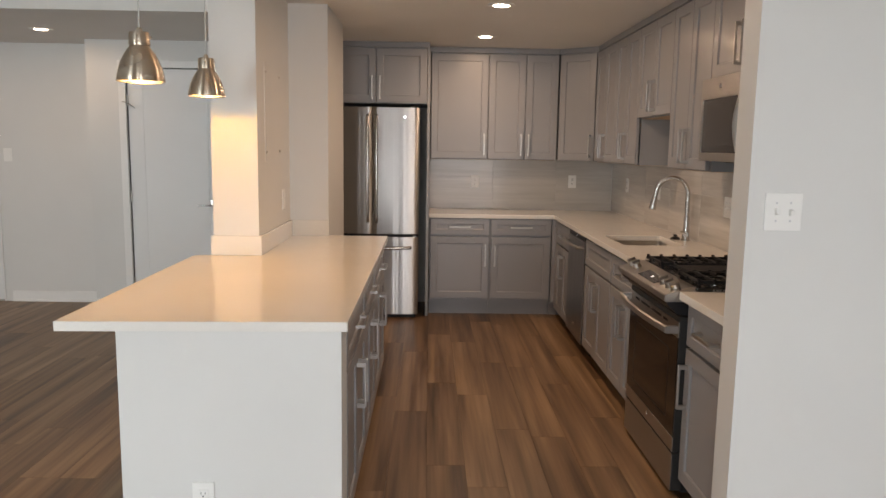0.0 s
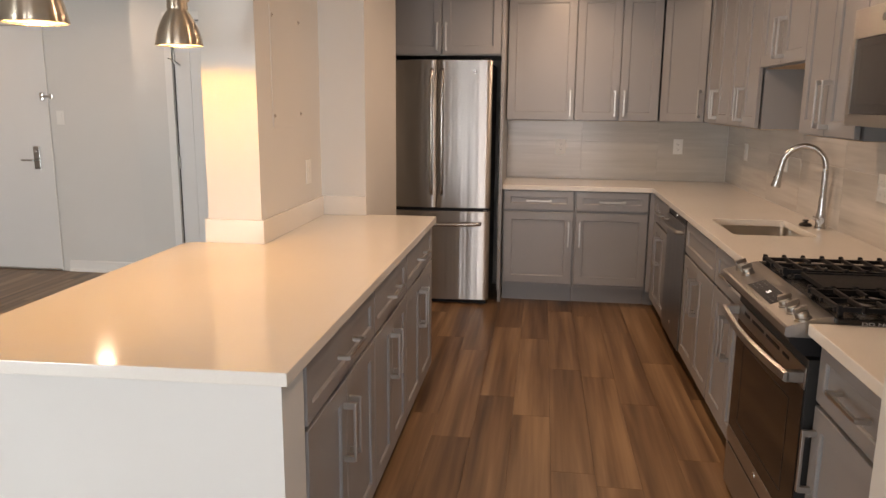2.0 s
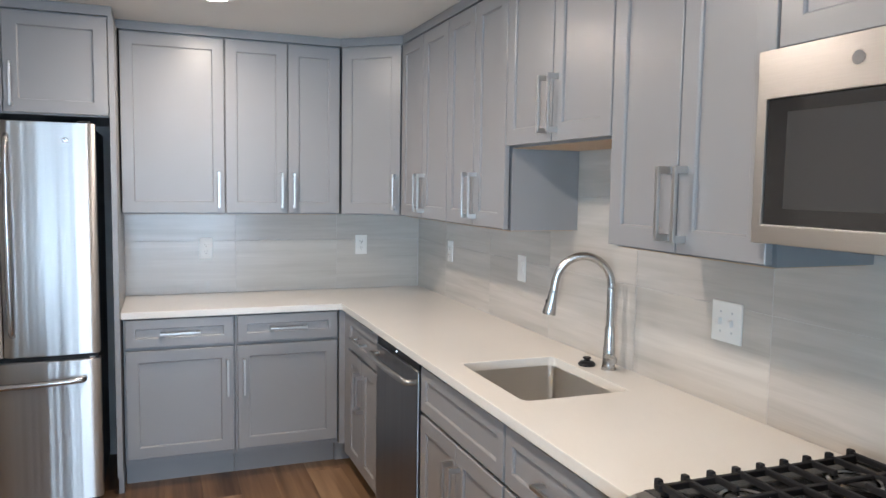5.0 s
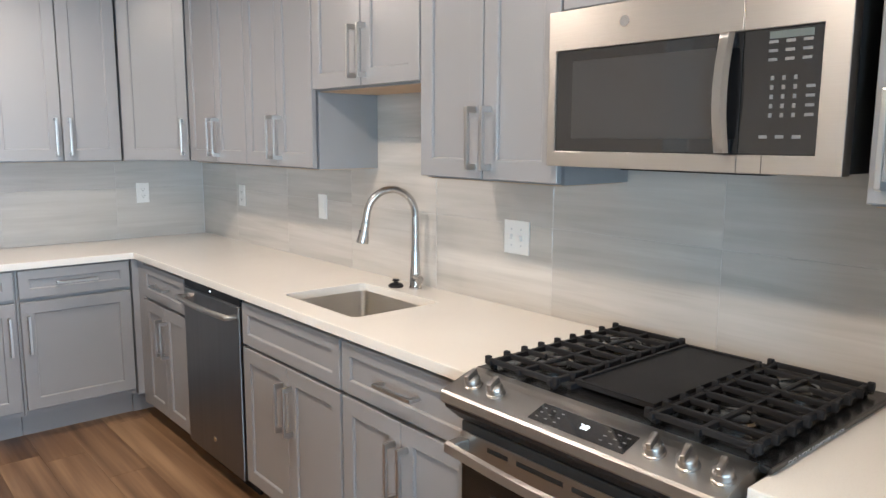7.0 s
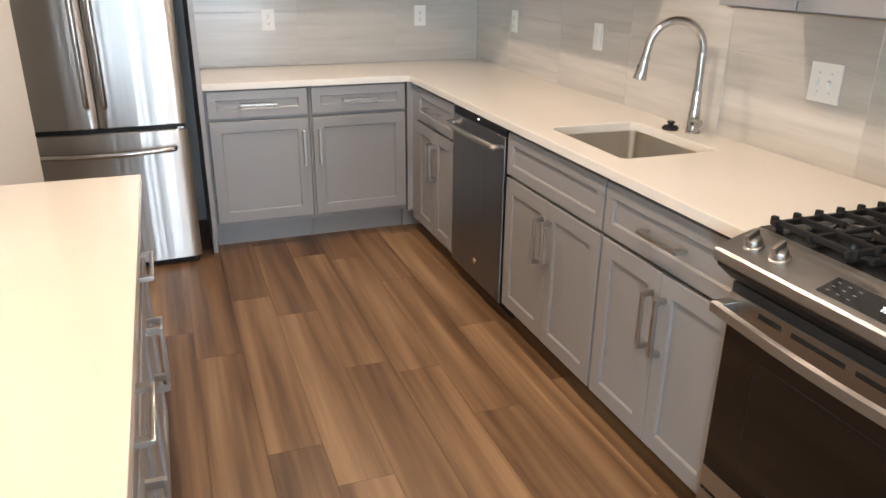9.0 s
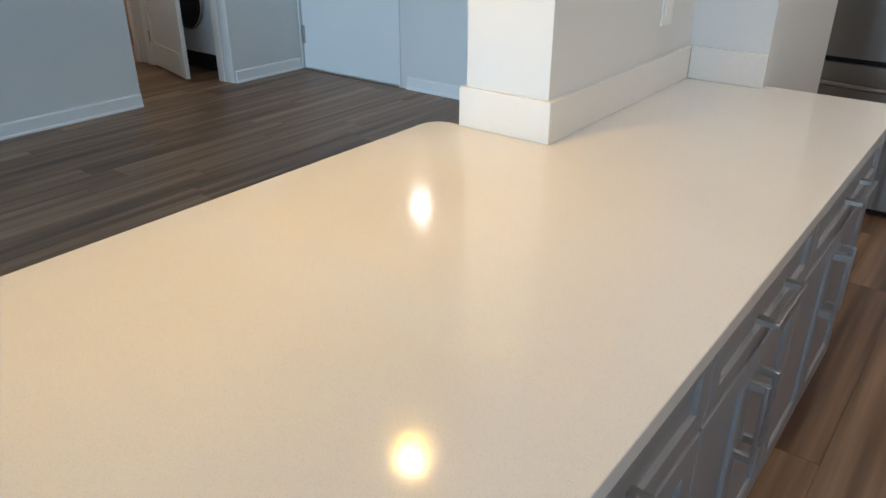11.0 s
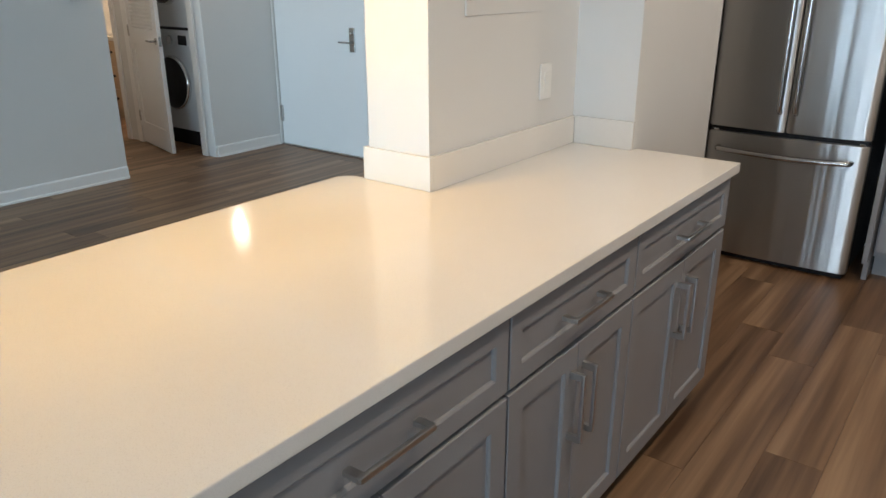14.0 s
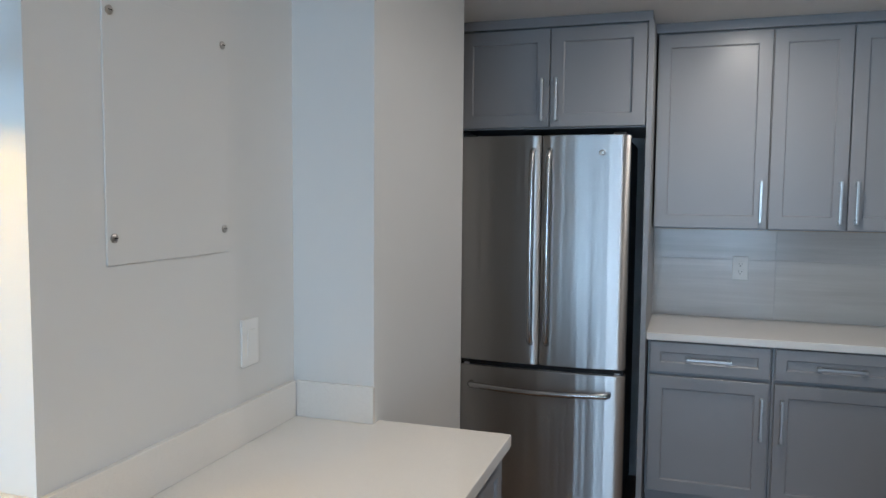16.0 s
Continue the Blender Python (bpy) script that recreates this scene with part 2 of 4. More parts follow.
def rings(bm, loops, cap0=True, cap1=True, closed=True):
    """Skin between loops of points that all have the same count."""
    vv = [[bm.verts.new(p) for p in l] for l in loops]
    n = len(vv[0])
    for a, c in zip(vv, vv[1:]):
        for i in range(n if closed else n - 1):
            j = (i + 1) % n
            bm.faces.new((a[i], a[j], c[j], c[i]))
    if cap0:
        bm.faces.new(vv[0][::-1])
    if cap1:
        bm.faces.new(vv[-1])
    return bm


def circle(r, z, n=24, cx=0.0, cy=0.0):
    return [(cx + r * math.cos(2 * math.pi * i / n), cy + r * math.sin(2 * math.pi * i / n), z) for i in range(n)]


def lathe(profile, n=28, cap0=True, cap1=True, cx=0.0, cy=0.0):
    return rings(bmesh.new(), [circle(r, z, n, cx, cy) for r, z in profile], cap0, cap1)


def rounded(x0, y0, x1, y1, r, z, k=5):
    out = []
    for cx, cy, a in ((x1 - r, y1 - r, 0), (x0 + r, y1 - r, 90), (x0 + r, y0 + r, 180), (x1 - r, y0 + r, 270)):
        for i in range(k + 1):
            t = radians(a + 90 * i / k)
            out.append((cx + r * math.cos(t), cy + r * math.sin(t), z))
    return out


def turned(bm, m):
    bmesh.ops.transform(bm, matrix=m, verts=bm.verts)
    return bm


def tube(points, r, n=10, cap=True):
    """A round bar along a line of points."""
    pts = [Vector(p) for p in points]
    bm, loops = bmesh.new(), []
    up = Vector((0, 0, 1))
    side0 = None
    for i, p in enumerate(pts):
        d = (pts[min(i + 1, len(pts) - 1)] - pts[max(i - 1, 0)]).normalized()
        s = d.cross(up)
        s = s.normalized() if s.length > 1e-3 else (side0 or Vector((1, 0, 0)))
        if side0 is not None and s.dot(side0) < 0:
            s = -s
        side0 = s
        u = s.cross(d).normalized()
        loops.append([p + (s * math.cos(2 * math.pi * k / n) + u * math.sin(2 * math.pi * k / n)) * r for k in range(n)])
    return rings(bm, loops, cap, cap)


def mesh_of(name, bm, mat, smooth=False):
    bmesh.ops.recalc_face_normals(bm, faces=bm.faces)
    me = bpy.data.meshes.new(name)
    bm.to_mesh(me)
    bm.free()
    me.materials.append(mat)
    if smooth:
        me.shade_smooth()
        me.set_sharp_from_angle(angle=radians(38))
    return me


def part(name, bm, mat, parent=None, label="", smooth=False):
    ob = new(name, mesh_of(name, bm, mat, smooth))
    if parent is not None:
        ob.parent = parent
    if label:
        tagged(ob, label)
    return ob


def thing(name, m, label, category, group="", kind=""):
    ob = new(name)
    ob.empty_display_size = 0.1
    ob.matrix_world = m
    return tagged(ob, label, category, group, kind)


def setting(name, bm, mat, label, category):
    return tagged(part(name, bm, mat), label, category, "", "structure")


def plate(cuts_a, cuts_b, solid, c0, c1, axes="xyz", bevel=0.0):
    """A slab on a grid of cells; solid(i, j) says which are filled. axes: what a, b and the thickness run along."""
    bm, vs = bmesh.new(), {}
    ia, ib, ic = ("xyz".index(k) for k in axes)

    def v(i, j, k):
        if (i, j, k) not in vs:
            p = [0, 0, 0]
            p[ia], p[ib], p[ic] = cuts_a[i], cuts_b[j], (c0, c1)[k]
            vs[i, j, k] = bm.verts.new(p)
        return vs[i, j, k]
    na, nb = len(cuts_a) - 1, len(cuts_b) - 1
    full = {(i, j) for i in range(na) for j in range(nb) if solid(i, j)}
    for i, j in full:
        for k in (0, 1):
            bm.faces.new((v(i, j, k), v(i + 1, j, k), v(i + 1, j + 1, k), v(i, j + 1, k)))
        for di, dj, q in ((-1, 0, ((i, j), (i, j + 1))), (1, 0, ((i + 1, j), (i + 1, j + 1))), (0, -1, ((i, j), (i + 1, j))), (0, 1, ((i, j + 1), (i + 1, j + 1)))):
            if (i + di, j + dj) not in full:
                (a, b2), (c, d) = q
                bm.faces.new((v(a, b2, 0), v(c, d, 0), v(c, d, 1), v(a, b2, 1)))
    bmesh.ops.recalc_face_normals(bm, faces=bm.faces)
    if bevel:
        es = [e for e in bm.edges if len(e.link_faces) == 2 and e.calc_face_angle(0) > 0.5]
        bmesh.ops.bevel(bm, geom=es, offset=bevel, segments=2, affect="EDGES", profile=0.6)
    return bm

# ---------------- setting ----------------
ZC, ZL = 2.36, 2.64          # dropped ceiling of kitchen and hall; living-room ceiling
XR, YB = 2.31, 7.115         # kitchen right wall and back wall, bare plaster


def wall(name, cuts_a, cuts_b, holes, c0, c1, axes, label, mat=M_WALL):
    return setting(name, plate(cuts_a, cuts_b, lambda i, j: (i, j) not in holes, c0, c1, axes), mat, label, "wall")


wall("wall_back", [-0.62, 2.45], [0, ZC], (), YB, YB + 0.14, "xzy", "off-white painted kitchen wall behind the cabinets")
wall("wall_right", [2.554, YB], [0, ZC], (), XR, XR + 0.14, "yzx", "off-white painted kitchen wall behind the range")
wall("wall_wing", [1.575, 2.9], [0, ZC + 0.28], (), 2.426, 2.554, "xzy", "off-white painted wing wall ending beside the counter")
wall("wall_column", [3.95, 5.657], [0, ZC + 0.28], (), -0.575, -0.338, "yzx", "off-white painted column rising through the peninsula")
wall("wall_stub", [-0.338, -0.092], [0, ZC], (), 4.827, 5.657, "xzy", "off-white painted wall stub beside the refrigerator")
wall("wall_behind_fridge", [5.657, YB], [0, ZC], (), -0.60, -0.46, "yzx", "off-white painted wall beside the refrigerator alcove")
# entry wall with its door opening
wall("wall_entry", [-4.75, -4.545, -3.41, -2.41], [0, 2.135, ZC], {(1, 0)}, 6.95, 7.09, "xzy", "pale painted hall wall around the entry door")
wall("wall_closet_side", [6.62, 7.09], [0, ZC], (), -2.41, -2.30, "yzx", "pale painted side of the hall closet")
wall("wall_closet", [-2.30, -2.075, -1.27, -0.60], [0, 2.13, ZC], {(1, 0)}, 6.62, 6.74, "xzy", "pale painted hall closet wall around its door")
wall("wall_closet_back", [-2.30, -0.60], [0, ZC], (), 7.05, 7.09, "xzy", "plain back wall of the hall closet")
# hallway to laundry and bathroom
wall("wall_entry_side", [6.20, 6.95], [0, ZC], (), -4.75, -4.57, "yzx", "pale painted wall between entry and laundry")
wall("wall_laundry", [-7.3, -6.75, -5.98, -5.70, -4.75], [0, 2.19, ZC], {(1, 0), (3, 0)}, 6.20, 6.32, "xzy", "pale painted hallway wall with laundry and bathroom openings")
wall("wall_laundry_left", [6.32, 7.09], [0, ZC], (), -5.90, -5.80, "yzx", "white wall of the laundry closet")
wall("wall_laundry_back", [-5.80, -4.75], [0, ZC], (), 7.05, 7.09, "xzy", "white back wall of the laundry closet")
wall("wall_bath_back", [-7.44, -5.80], [0, ZC], (), 7.95, 8.05, "xzy", "warm-lit bathroom wall")
wall("wall_bath_right", [7.09, 7.95], [0, ZC], (), -5.90, -5.80, "yzx", "warm-lit bathroom side wall")
wall("wall_hall_end", [5.19, 8.05], [0, ZC], (), -7.44, -7.3, "yzx", "pale painted end wall of the hallway")
wall("wall_hall_near", [-7.3, -4.67], [0, ZC], (), 5.19, 5.33, "xzy", "pale painted hallway wall")
wall("wall_living_left", [-3.0, 5.33], [0, ZL], (), -4.67, -4.53, "yzx", "pale painted living-room wall with a thermostat")
wall("wall_living_right", [-3.0, 2.426], [0, ZL], (), 2.76, 2.9, "yzx", "off-white painted living-room wall")
wall("wall_window", [-4.67, -4.45, -2.85, -0.35, 0.45, 1.1, 2.5, 2.9], [0, 0.25, 2.25, ZL], {(1, 1), (3, 1), (5, 1)}, -3.14, -3.0, "xzy", "off-white painted window wall of the living room")

# ceilings
setting("ceiling_kitchen", boxes((-0.60, 2.554, ZC, XR + 0.14, YB + 0.14, ZC + 0.28)), M_CEIL, "smooth off-white dropped kitchen ceiling", "ceiling")
setting("ceiling_hall", boxes((-7.44, 5.19, ZC, -0.60, 8.05, ZC + 0.28)), M_CEIL, "smooth off-white dropped hall ceiling", "ceiling")
setting("ceiling_living", boxes((-4.67, -3.14, ZL, 2.9, 5.24, ZL + 0.1)), M_CEIL, "smooth off-white living-room ceiling", "ceiling")
setting("floor", boxes((-7.44, -3.14, -0.12, 2.9, 8.05, -0.012)), M_SUB, "walnut-toned vinyl plank floor", "floor")


def baseboard(x0, y0, x1, y1, nx, ny):
    """A 10 cm skirting with a shoe moulding along a wall from (x0, y0) to (x1, y1); (nx, ny) points into the room."""
    bm = bmesh.new()
    prof = [(0, 0), (0.022, 0), (0.022, 0.012), (0.014, 0.02), (0.013, 0.088), (0.008, 0.098), (0, 0.1)]
    loops = [[(x + nx * d, y + ny * d, z) for d, z in prof] for x, y in ((x0, y0), (x1, y1))]
    rings(bm, loops)
    return setting("baseboard", bm, M_TRIM, "white painted baseboard with a shoe moulding", "baseboard")


baseboard(-3.33, 6.948, -2.412, 6.948, 0, -1)
baseboard(-4.568, 6.22, -4.568, 6.93, 1, 0)
baseboard(-4.528, -2.99, -4.528, 5.328, 1, 0)
baseboard(-2.412, 6.93, -2.412, 6.618, -1, 0)
baseboard(-2.412, 6.618, -2.14, 6.618, 0, -1)
baseboard(-1.2, 6.618, -0.602, 6.618, 0, -1)
baseboard(-0.602, 6.6, -0.602, 5.66, -1, 0)
baseboard(-0.577, 5.655, -0.577, 5.1, -1, 0)
baseboard(-7.29, 5.332, -4.55, 5.332, 0, 1)
baseboard(1.60, 2.424, 2.75, 2.424, 0, -1)
baseboard(2.758, -2.98, 2.758, 2.4, -1, 0)


def casing(x0, x1, ztop, y, w=0.065, d=0.018, sign=-1):
    """A flat door casing round an opening in a wall that faces -y."""
    bm = bmesh.new()
    for r in ((x0 - w, 0, x0, ztop + w), (x1, 0, x1 + w, ztop + w), (x0, ztop, x1, ztop + w)):
        ya, yb = sorted((y, y + sign * d))
        box(bm, r[0], ya, r[1], r[2], yb, r[3], 0.003)
    return setting("trim", bm, M_TRIM, "white painted door casing", "trim")


casing(-4.545, -3.41, 2.135, 6.948, 0.012, 0.012)
casing(-2.075, -1.27, 2.13, 6.618, 0.06, 0.015)
casing(-5.70, -4.75, 2.19, 6.198, 0.075, 0.018)
casing(-6.75, -5.98, 2.19, 6.198, 0.065, 0.018)


def lever(parent, x, y, z, way, long_plate=True):
    """A lever set on a face at y that looks towards -y; the lever points along way."""
    rose = part("escutcheon", boxes((x - 0.03, y - 0.012, z - (0.10 if long_plate else 0.03), x + 0.03, y, z + (0.10 if long_plate else 0.03)), bevel=0.004), M_NICKEL, parent, "satin nickel lock plate")
    part("lever", tube([(x, y - 0.01, z - 0.02), (x, y - 0.045, z - 0.02), (x + way * 0.02, y - 0.052, z - 0.02), (x + way * 0.12, y - 0.05, z - 0.02)], 0.008, 10), M_NICKEL, rose, "", True)
    if long_plate:
        part("keyhole", turned(lathe([(0.013, 0), (0.013, 0.012), (0.009, 0.014)], 16), pose(x, y - 0.012, z + 0.055, 90)), M_CHROME, rose, "", True)
    return rose


def hinge(parent, x, y, z):
    return part("hinge", tube([(x, y, z - 0.05), (x, y, z + 0.05)], 0.008, 8), M_BRASS, parent)


# entry door
d1 = tagged(part("door_1", boxes((-4.54, 6.962, 0.012, -3.416, 7.005, 2.13), bevel=0.002), M_DOOR), "closed flat pale-painted steel entry door", "door", "", "structure")
lever(d1, -3.565, 6.962, 1.01, -1)
part("peephole", turned(lathe([(0.012, 0), (0.012, 0.006), (0.006, 0.008)], 14), pose(-3.94, 6.962, 1.535, 90)), M_CHROME, d1, "", True)
for hz in (1.84, 0.30):
    part("hinge", boxes((-4.538, 6.944, hz - 0.075, -4.512, 6.961, hz + 0.075), bevel=0.003), M_BRASS, d1)
part("threshold", boxes((-4.54, 6.935, 0.0, -3.42, 6.962, 0.014), bevel=0.004), M_BRASS, d1, "metal threshold strip")
part("chain_guard", boxes((-3.47, 6.93, 1.53, -3.35, 6.945, 1.548), (-3.475, 6.935, 1.505, -3.445, 6.962, 1.572), (-3.385, 6.935, 1.515, -3.36, 6.948, 1.562), bevel=0.003), M_CHROME, d1, "chrome swing-bar door guard")
# closet door
d2 = tagged(part("door_2", boxes((-2.065, 6.632, 0.012, -1.276, 6.67, 2.122), bevel=0.002), M_DOOR), "closed flat white-painted hall closet door", "door", "", "structure")
for hz in (1.85, 1.02, 0.25):
    hinge(d2, -2.066, 6.626, hz)
part("hinge_gap", boxes((-2.0745, 6.634, 0.012, -2.0655, 6.66, 2.122)), M_SLOT, d2, "dark gap at the hinge edge")
part("raised_panel", plate([-1.94, -1.935, -1.39, -1.385], [0.14, 0.145, 2.0, 2.005], lambda i, j: i != 1 or j != 1, 6.628, 6.632, "xzy"), M_DOOR, d2)
lever(d2, -1.345, 6.632, 0.97, -1, False)
part("hook", tube([(-2.10, 6.60, 1.84), (-2.04, 6.575, 1.825), (-1.985, 6.57, 1.785)], 0.006, 8), M_CHROME, d2, "small chrome hook arm at the hinge edge")


# louvred laundry door, standing ajar
def louvre_door():
    w, h, t = 0.76, 2.15, 0.035
    root = thing("door_3", pose(-5.70, 6.19, 0.012, 0, 0, -13.5), "white half-louvred laundry door standing ajar", "door", "", "structure")
    for nm, r in (("stile", (0, 0, 0, 0.085, t, h)), ("stile", (w - 0.085, 0, 0, w, t, h)), ("rail", (0.085, 0, 0, w - 0.085, t, 0.2)), ("rail", (0.085, 0, 0.93, w - 0.085, t, 1.07)), ("rail", (0.085, 0, h - 0.11, w - 0.085, t, h))):
        part(nm, boxes(r, bevel=0.002), M_TRIM, root)
    me = mesh_of("slat", turned(boxes((0.085, -0.024, -0.003, w - 0.085, 0.024, 0.003), bevel=0.001), pose(0, 0, 0, 48)), M_TRIM)
    part("lower_panel", boxes((0.085, 0.010, 0.2, w - 0.085, t - 0.010, 0.93)), M_TRIM, root, "plain flush lower panel")
    zs = [1.095 + 0.0335 * i for i in range(28)]
    for z in zs:
        ob = new("slat", me)
        ob.parent = root
        ob.location = (0, t / 2, z)
    rose = part("door_handle", turned(lathe([(0.028, 0), (0.028, 0.008), (0.01, 0.012), (0.01, 0.05)], 18), pose(w - 0.045, 0, 0.98, 90)), M_NICKEL, root, "satin nickel lever handle", True)
    part("lever", tube([(w - 0.045, -0.05, 0.98), (w - 0.08, -0.052, 0.98), (w - 0.15, -0.05, 0.98)], 0.008, 10), M_NICKEL, rose, "", True)
    part("latch", boxes((w - 0.004, 0.008, 0.94, w + 0.012, 0.028, 1.02), bevel=0.002), M_NICKEL, root)
    for z in (0.25, 1.04, 1.85):
        hinge(root, 0.0, -0.006, z)


louvre_door()


def window(x0, x1, name):
    z0, z1, y = 0.25, 2.25, -3.07
    root = thing(name, pose(0, 0, 0), "white-framed living-room window with clear panes", "window", "", "structure")
    xm = (x0 + x1) / 2
    part("window_frame", plate([x0, x0 + 0.05, xm - 0.03, xm + 0.03, x1 - 0.05, x1], [z0, z0 + 0.05, z1 - 0.05, z1], lambda i, j: not (i in (1, 3) and j == 1), y - 0.03, y + 0.03, "xzy"), M_TRIM, root)
    part("window_sill", boxes((x0 - 0.04, -3.03, z0 - 0.03, x1 + 0.04, -2.95, z0), bevel=0.004), M_TRIM, root)
    for a, c in ((x0 + 0.05, xm - 0.03), (xm + 0.03, x1 - 0.05)):
        p = part("pane", boxes((a, y - 0.003, z0 + 0.05, c, y + 0.003, z1 - 0.05)), M_GLASS, root)
        p.visible_shadow = False


window(-4.45, -2.85, "window_1")
window(-0.35, 0.45, "window_2")
window(1.1, 2.5, "window_3")

# ---------------- recessed lights and pendants ----------------
def downlight(x, y, group):
    root = thing("downlight", pose(x, y, ZC), "round white recessed ceiling light, switched on", "ceiling light", group)
    part("trim_ring", lathe([(0.052, 0.0), (0.052, -0.004), (0.074, -0.007), (0.085, -0.003), (0.085, 0.0)], 32, False, False), M_PLASTIC, root, "", True)
    part("lens", lathe([(0.052, -0.002), (0.051, -0.005), (0.03, -0.0055)], 32, False, True), M_LED, root, "glowing lens", True)
    disc_lamp("downlight_lamp", (x, y, ZC - 0.009), W_DOWN if x > -1 else W_HALL, DOWN, 0.12)


for xy in KITCHEN_SPOTS:
    downlight(*xy, "recessed lights in the kitchen")
for xy in HALL_SPOTS:
    downlight(*xy, "recessed lights in the hall")


def pendant(x, y):
    zb = 1.712
    root = thing("pendant_light", pose(x, y, zb), "brushed nickel bell pendant light hanging over the counter", "pendant light", "pendants over the peninsula")
    prof = [(0.083, 0.0), (0.0835, 0.004), (0.081, 0.022), (0.075, 0.047), (0.066, 0.072), (0.054, 0.096), (0.043, 0.113), (0.036, 0.122), (0.0345, 0.128)]
    inner = [(r - 0.002, z) for r, z in prof]
    part("shade", lathe(prof, 48, False, False), M_SHADE, root, "brushed nickel bell shade", True)
    part("shade_lining", lathe(inner[1:], 48, False, False), M_INNER, root, "white inside of the shade", True)
    part("rim", lathe([(0.0825, -0.001), (0.085, 0.0), (0.0848, 0.004), (0.082, 0.003)], 48, False, False), M_SHADE, root, "", True)
    part("socket_cap", lathe([(0.036, 0.126), (0.036, 0.168), (0.033, 0.173), (0.012, 0.175), (0.010, 0.186), (0.006, 0.19)], 32), M_SHADE, root, "", True)
    part("collar", lathe([(0.0372, 0.128), (0.0378, 0.133), (0.0372, 0.138)], 32, False, False), M_SHADE, root, "", True)
    for k in range(3):
        part("thumb_screw", turned(tube([(0.035, 0, 0.16), (0.043, 0, 0.16)], 0.004, 8), pose(0, 0, 0, 0, 0, 120 * k + 40)), M_SHADE, root)
    part("bulb", lathe([(0.004, 0.028), (0.024, 0.034), (0.031, 0.052), (0.026, 0.075), (0.014, 0.095), (0.013, 0.118)], 20), M_BULB, root, "glowing bulb", True)
    part("cord", tube([(0, 0, 0.186), (0.002, 0.001, 0.5), (0, 0, ZL - zb)], 0.003, 8), M_CORD, root, "", True)
    part("canopy", lathe([(0.06, ZL - zb - 0.025), (0.06, ZL - zb)], 28), M_SHADE, root, "", True)
    spot_lamp("pendant_lamp", (x, y, zb + 0.024), W_PENDANT, WARM, 166, 0.25, 0.03)


for xy in PENDANTS:
    pendant(*xy)

# ---------------- cabinets ----------------
def shaker(u0, u1, z0, z1, st, t=0.02):
    """A front with a flat frame, a small chamfer and a recessed panel, facing local -y with its face at y = 0."""
    bm = bmesh.new()

    def loop(off, y):
        return [(u0 + off, y, z0 + off), (u1 - off, y, z0 + off), (u1 - off, y, z1 - off), (u0 + off, y, z1 - off)]
    return rings(bm, [loop(0, t), loop(0, 0.002), loop(0.002, 0), loop(st, 0), loop(st + 0.004, 0.0035), loop(st + 0.005, 0.009)])


def pull(u, z, length, upright):
    """A flat bar pull on two square posts."""
    bm = bmesh.new()
    a, h = length / 2, 0.006
    for s in (-1, 1):
        c = s * (a - 0.008)
        if upright:
            box(bm, u - 0.0055, -0.033, z + c - 0.010, u + 0.0055, 0.0, z + c + 0.008)
        else:
            box(bm, u + c - 0.009, -0.033, z - 0.0055, u + c + 0.009, 0.0, z + 0.0055)
    if upright:
        box(bm, u - h, -0.040, z - a, u + h, -0.030, z + a, 0.0025)
    else:
        box(bm, u - a, -0.040, z - h, u + a, -0.030, z + h, 0.0025)
    return bm


def fronts(root, rows, st=0.057):
    """rows: kind, u0, u1, z0, z1 and where the pull sits ('', 'c' or the edge 'l' / 'r', then 't' or 'b')."""
    for kind, u0, u1, z0, z1, grip in rows:
        s = st if kind == "door" else 0.045
        f = part(kind, shaker(u0, u1, z0, z1, s), M_GREY, root)
        if grip == "c":
            part("handle", pull((u0 + u1) / 2, (z0 + z1) / 2, 0.19, False), M_PULL, f, "brushed nickel bar pull")
        elif grip:
            u = u0 + 0.03 if grip[0] == "l" else u1 - 0.03
            z = z1 - 0.065 - 0.095 if grip[1] == "t" else z0 + 0.03 + 0.095
            part("handle", pull(u, z, 0.19, True), M_PULL, f, "brushed nickel bar pull")


def cabinet(m, width, z0, z1, depth, rows, label, group, kick=0.0, raw=False, inner=None):
    framed = group != G_PEN
    root = thing("cabinet", m, label, "cabinet", group)
    back = 0.012 if framed else 0.0
    part("body", boxes((0.001, 0.0215 + back, z0, width - 0.001, depth, inner or z1)), M_GREY, root)
    # peninsula only: a near-black sheet stands in for shade between the fronts
    part("face_frame" if framed else "reveal", boxes((0.002, 0.0204 + back, z0 + 0.002, width - 0.002, 0.0214 + back, z1 - 0.003)), M_GREY if framed else M_GAP, root, "" if framed else "near-black sheet painting the shade in the door gaps")
    # right run and peninsula: the kick's shade is painted in; back wall keeps plain lacquer
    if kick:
        part("toe_kick", boxes((0.001, kick, 0.0, width - 0.001, kick + 0.016, z0)), M_GREY if kick > 0.12 else M_KICK_SHADE, root, "" if kick > 0.12 else "recessed toe kick, its shade put into the colour")
    if raw:
        part("underside", boxes((0.012, 0.03, z0 - 0.003, width - 0.012, depth - 0.01, z0 - 0.0005)), M_RAW, root, "bare wood underside")
    fronts(root, rows)
    return root


G_BASE, G_UP, G_PEN = "grey base cabinets along the walls", "grey wall cabinets", "grey cabinets of the peninsula"
DZ0, DZ1, RZ0, RZ1 = 0.115, 0.712, 0.728, 0.868     # base doors and drawers


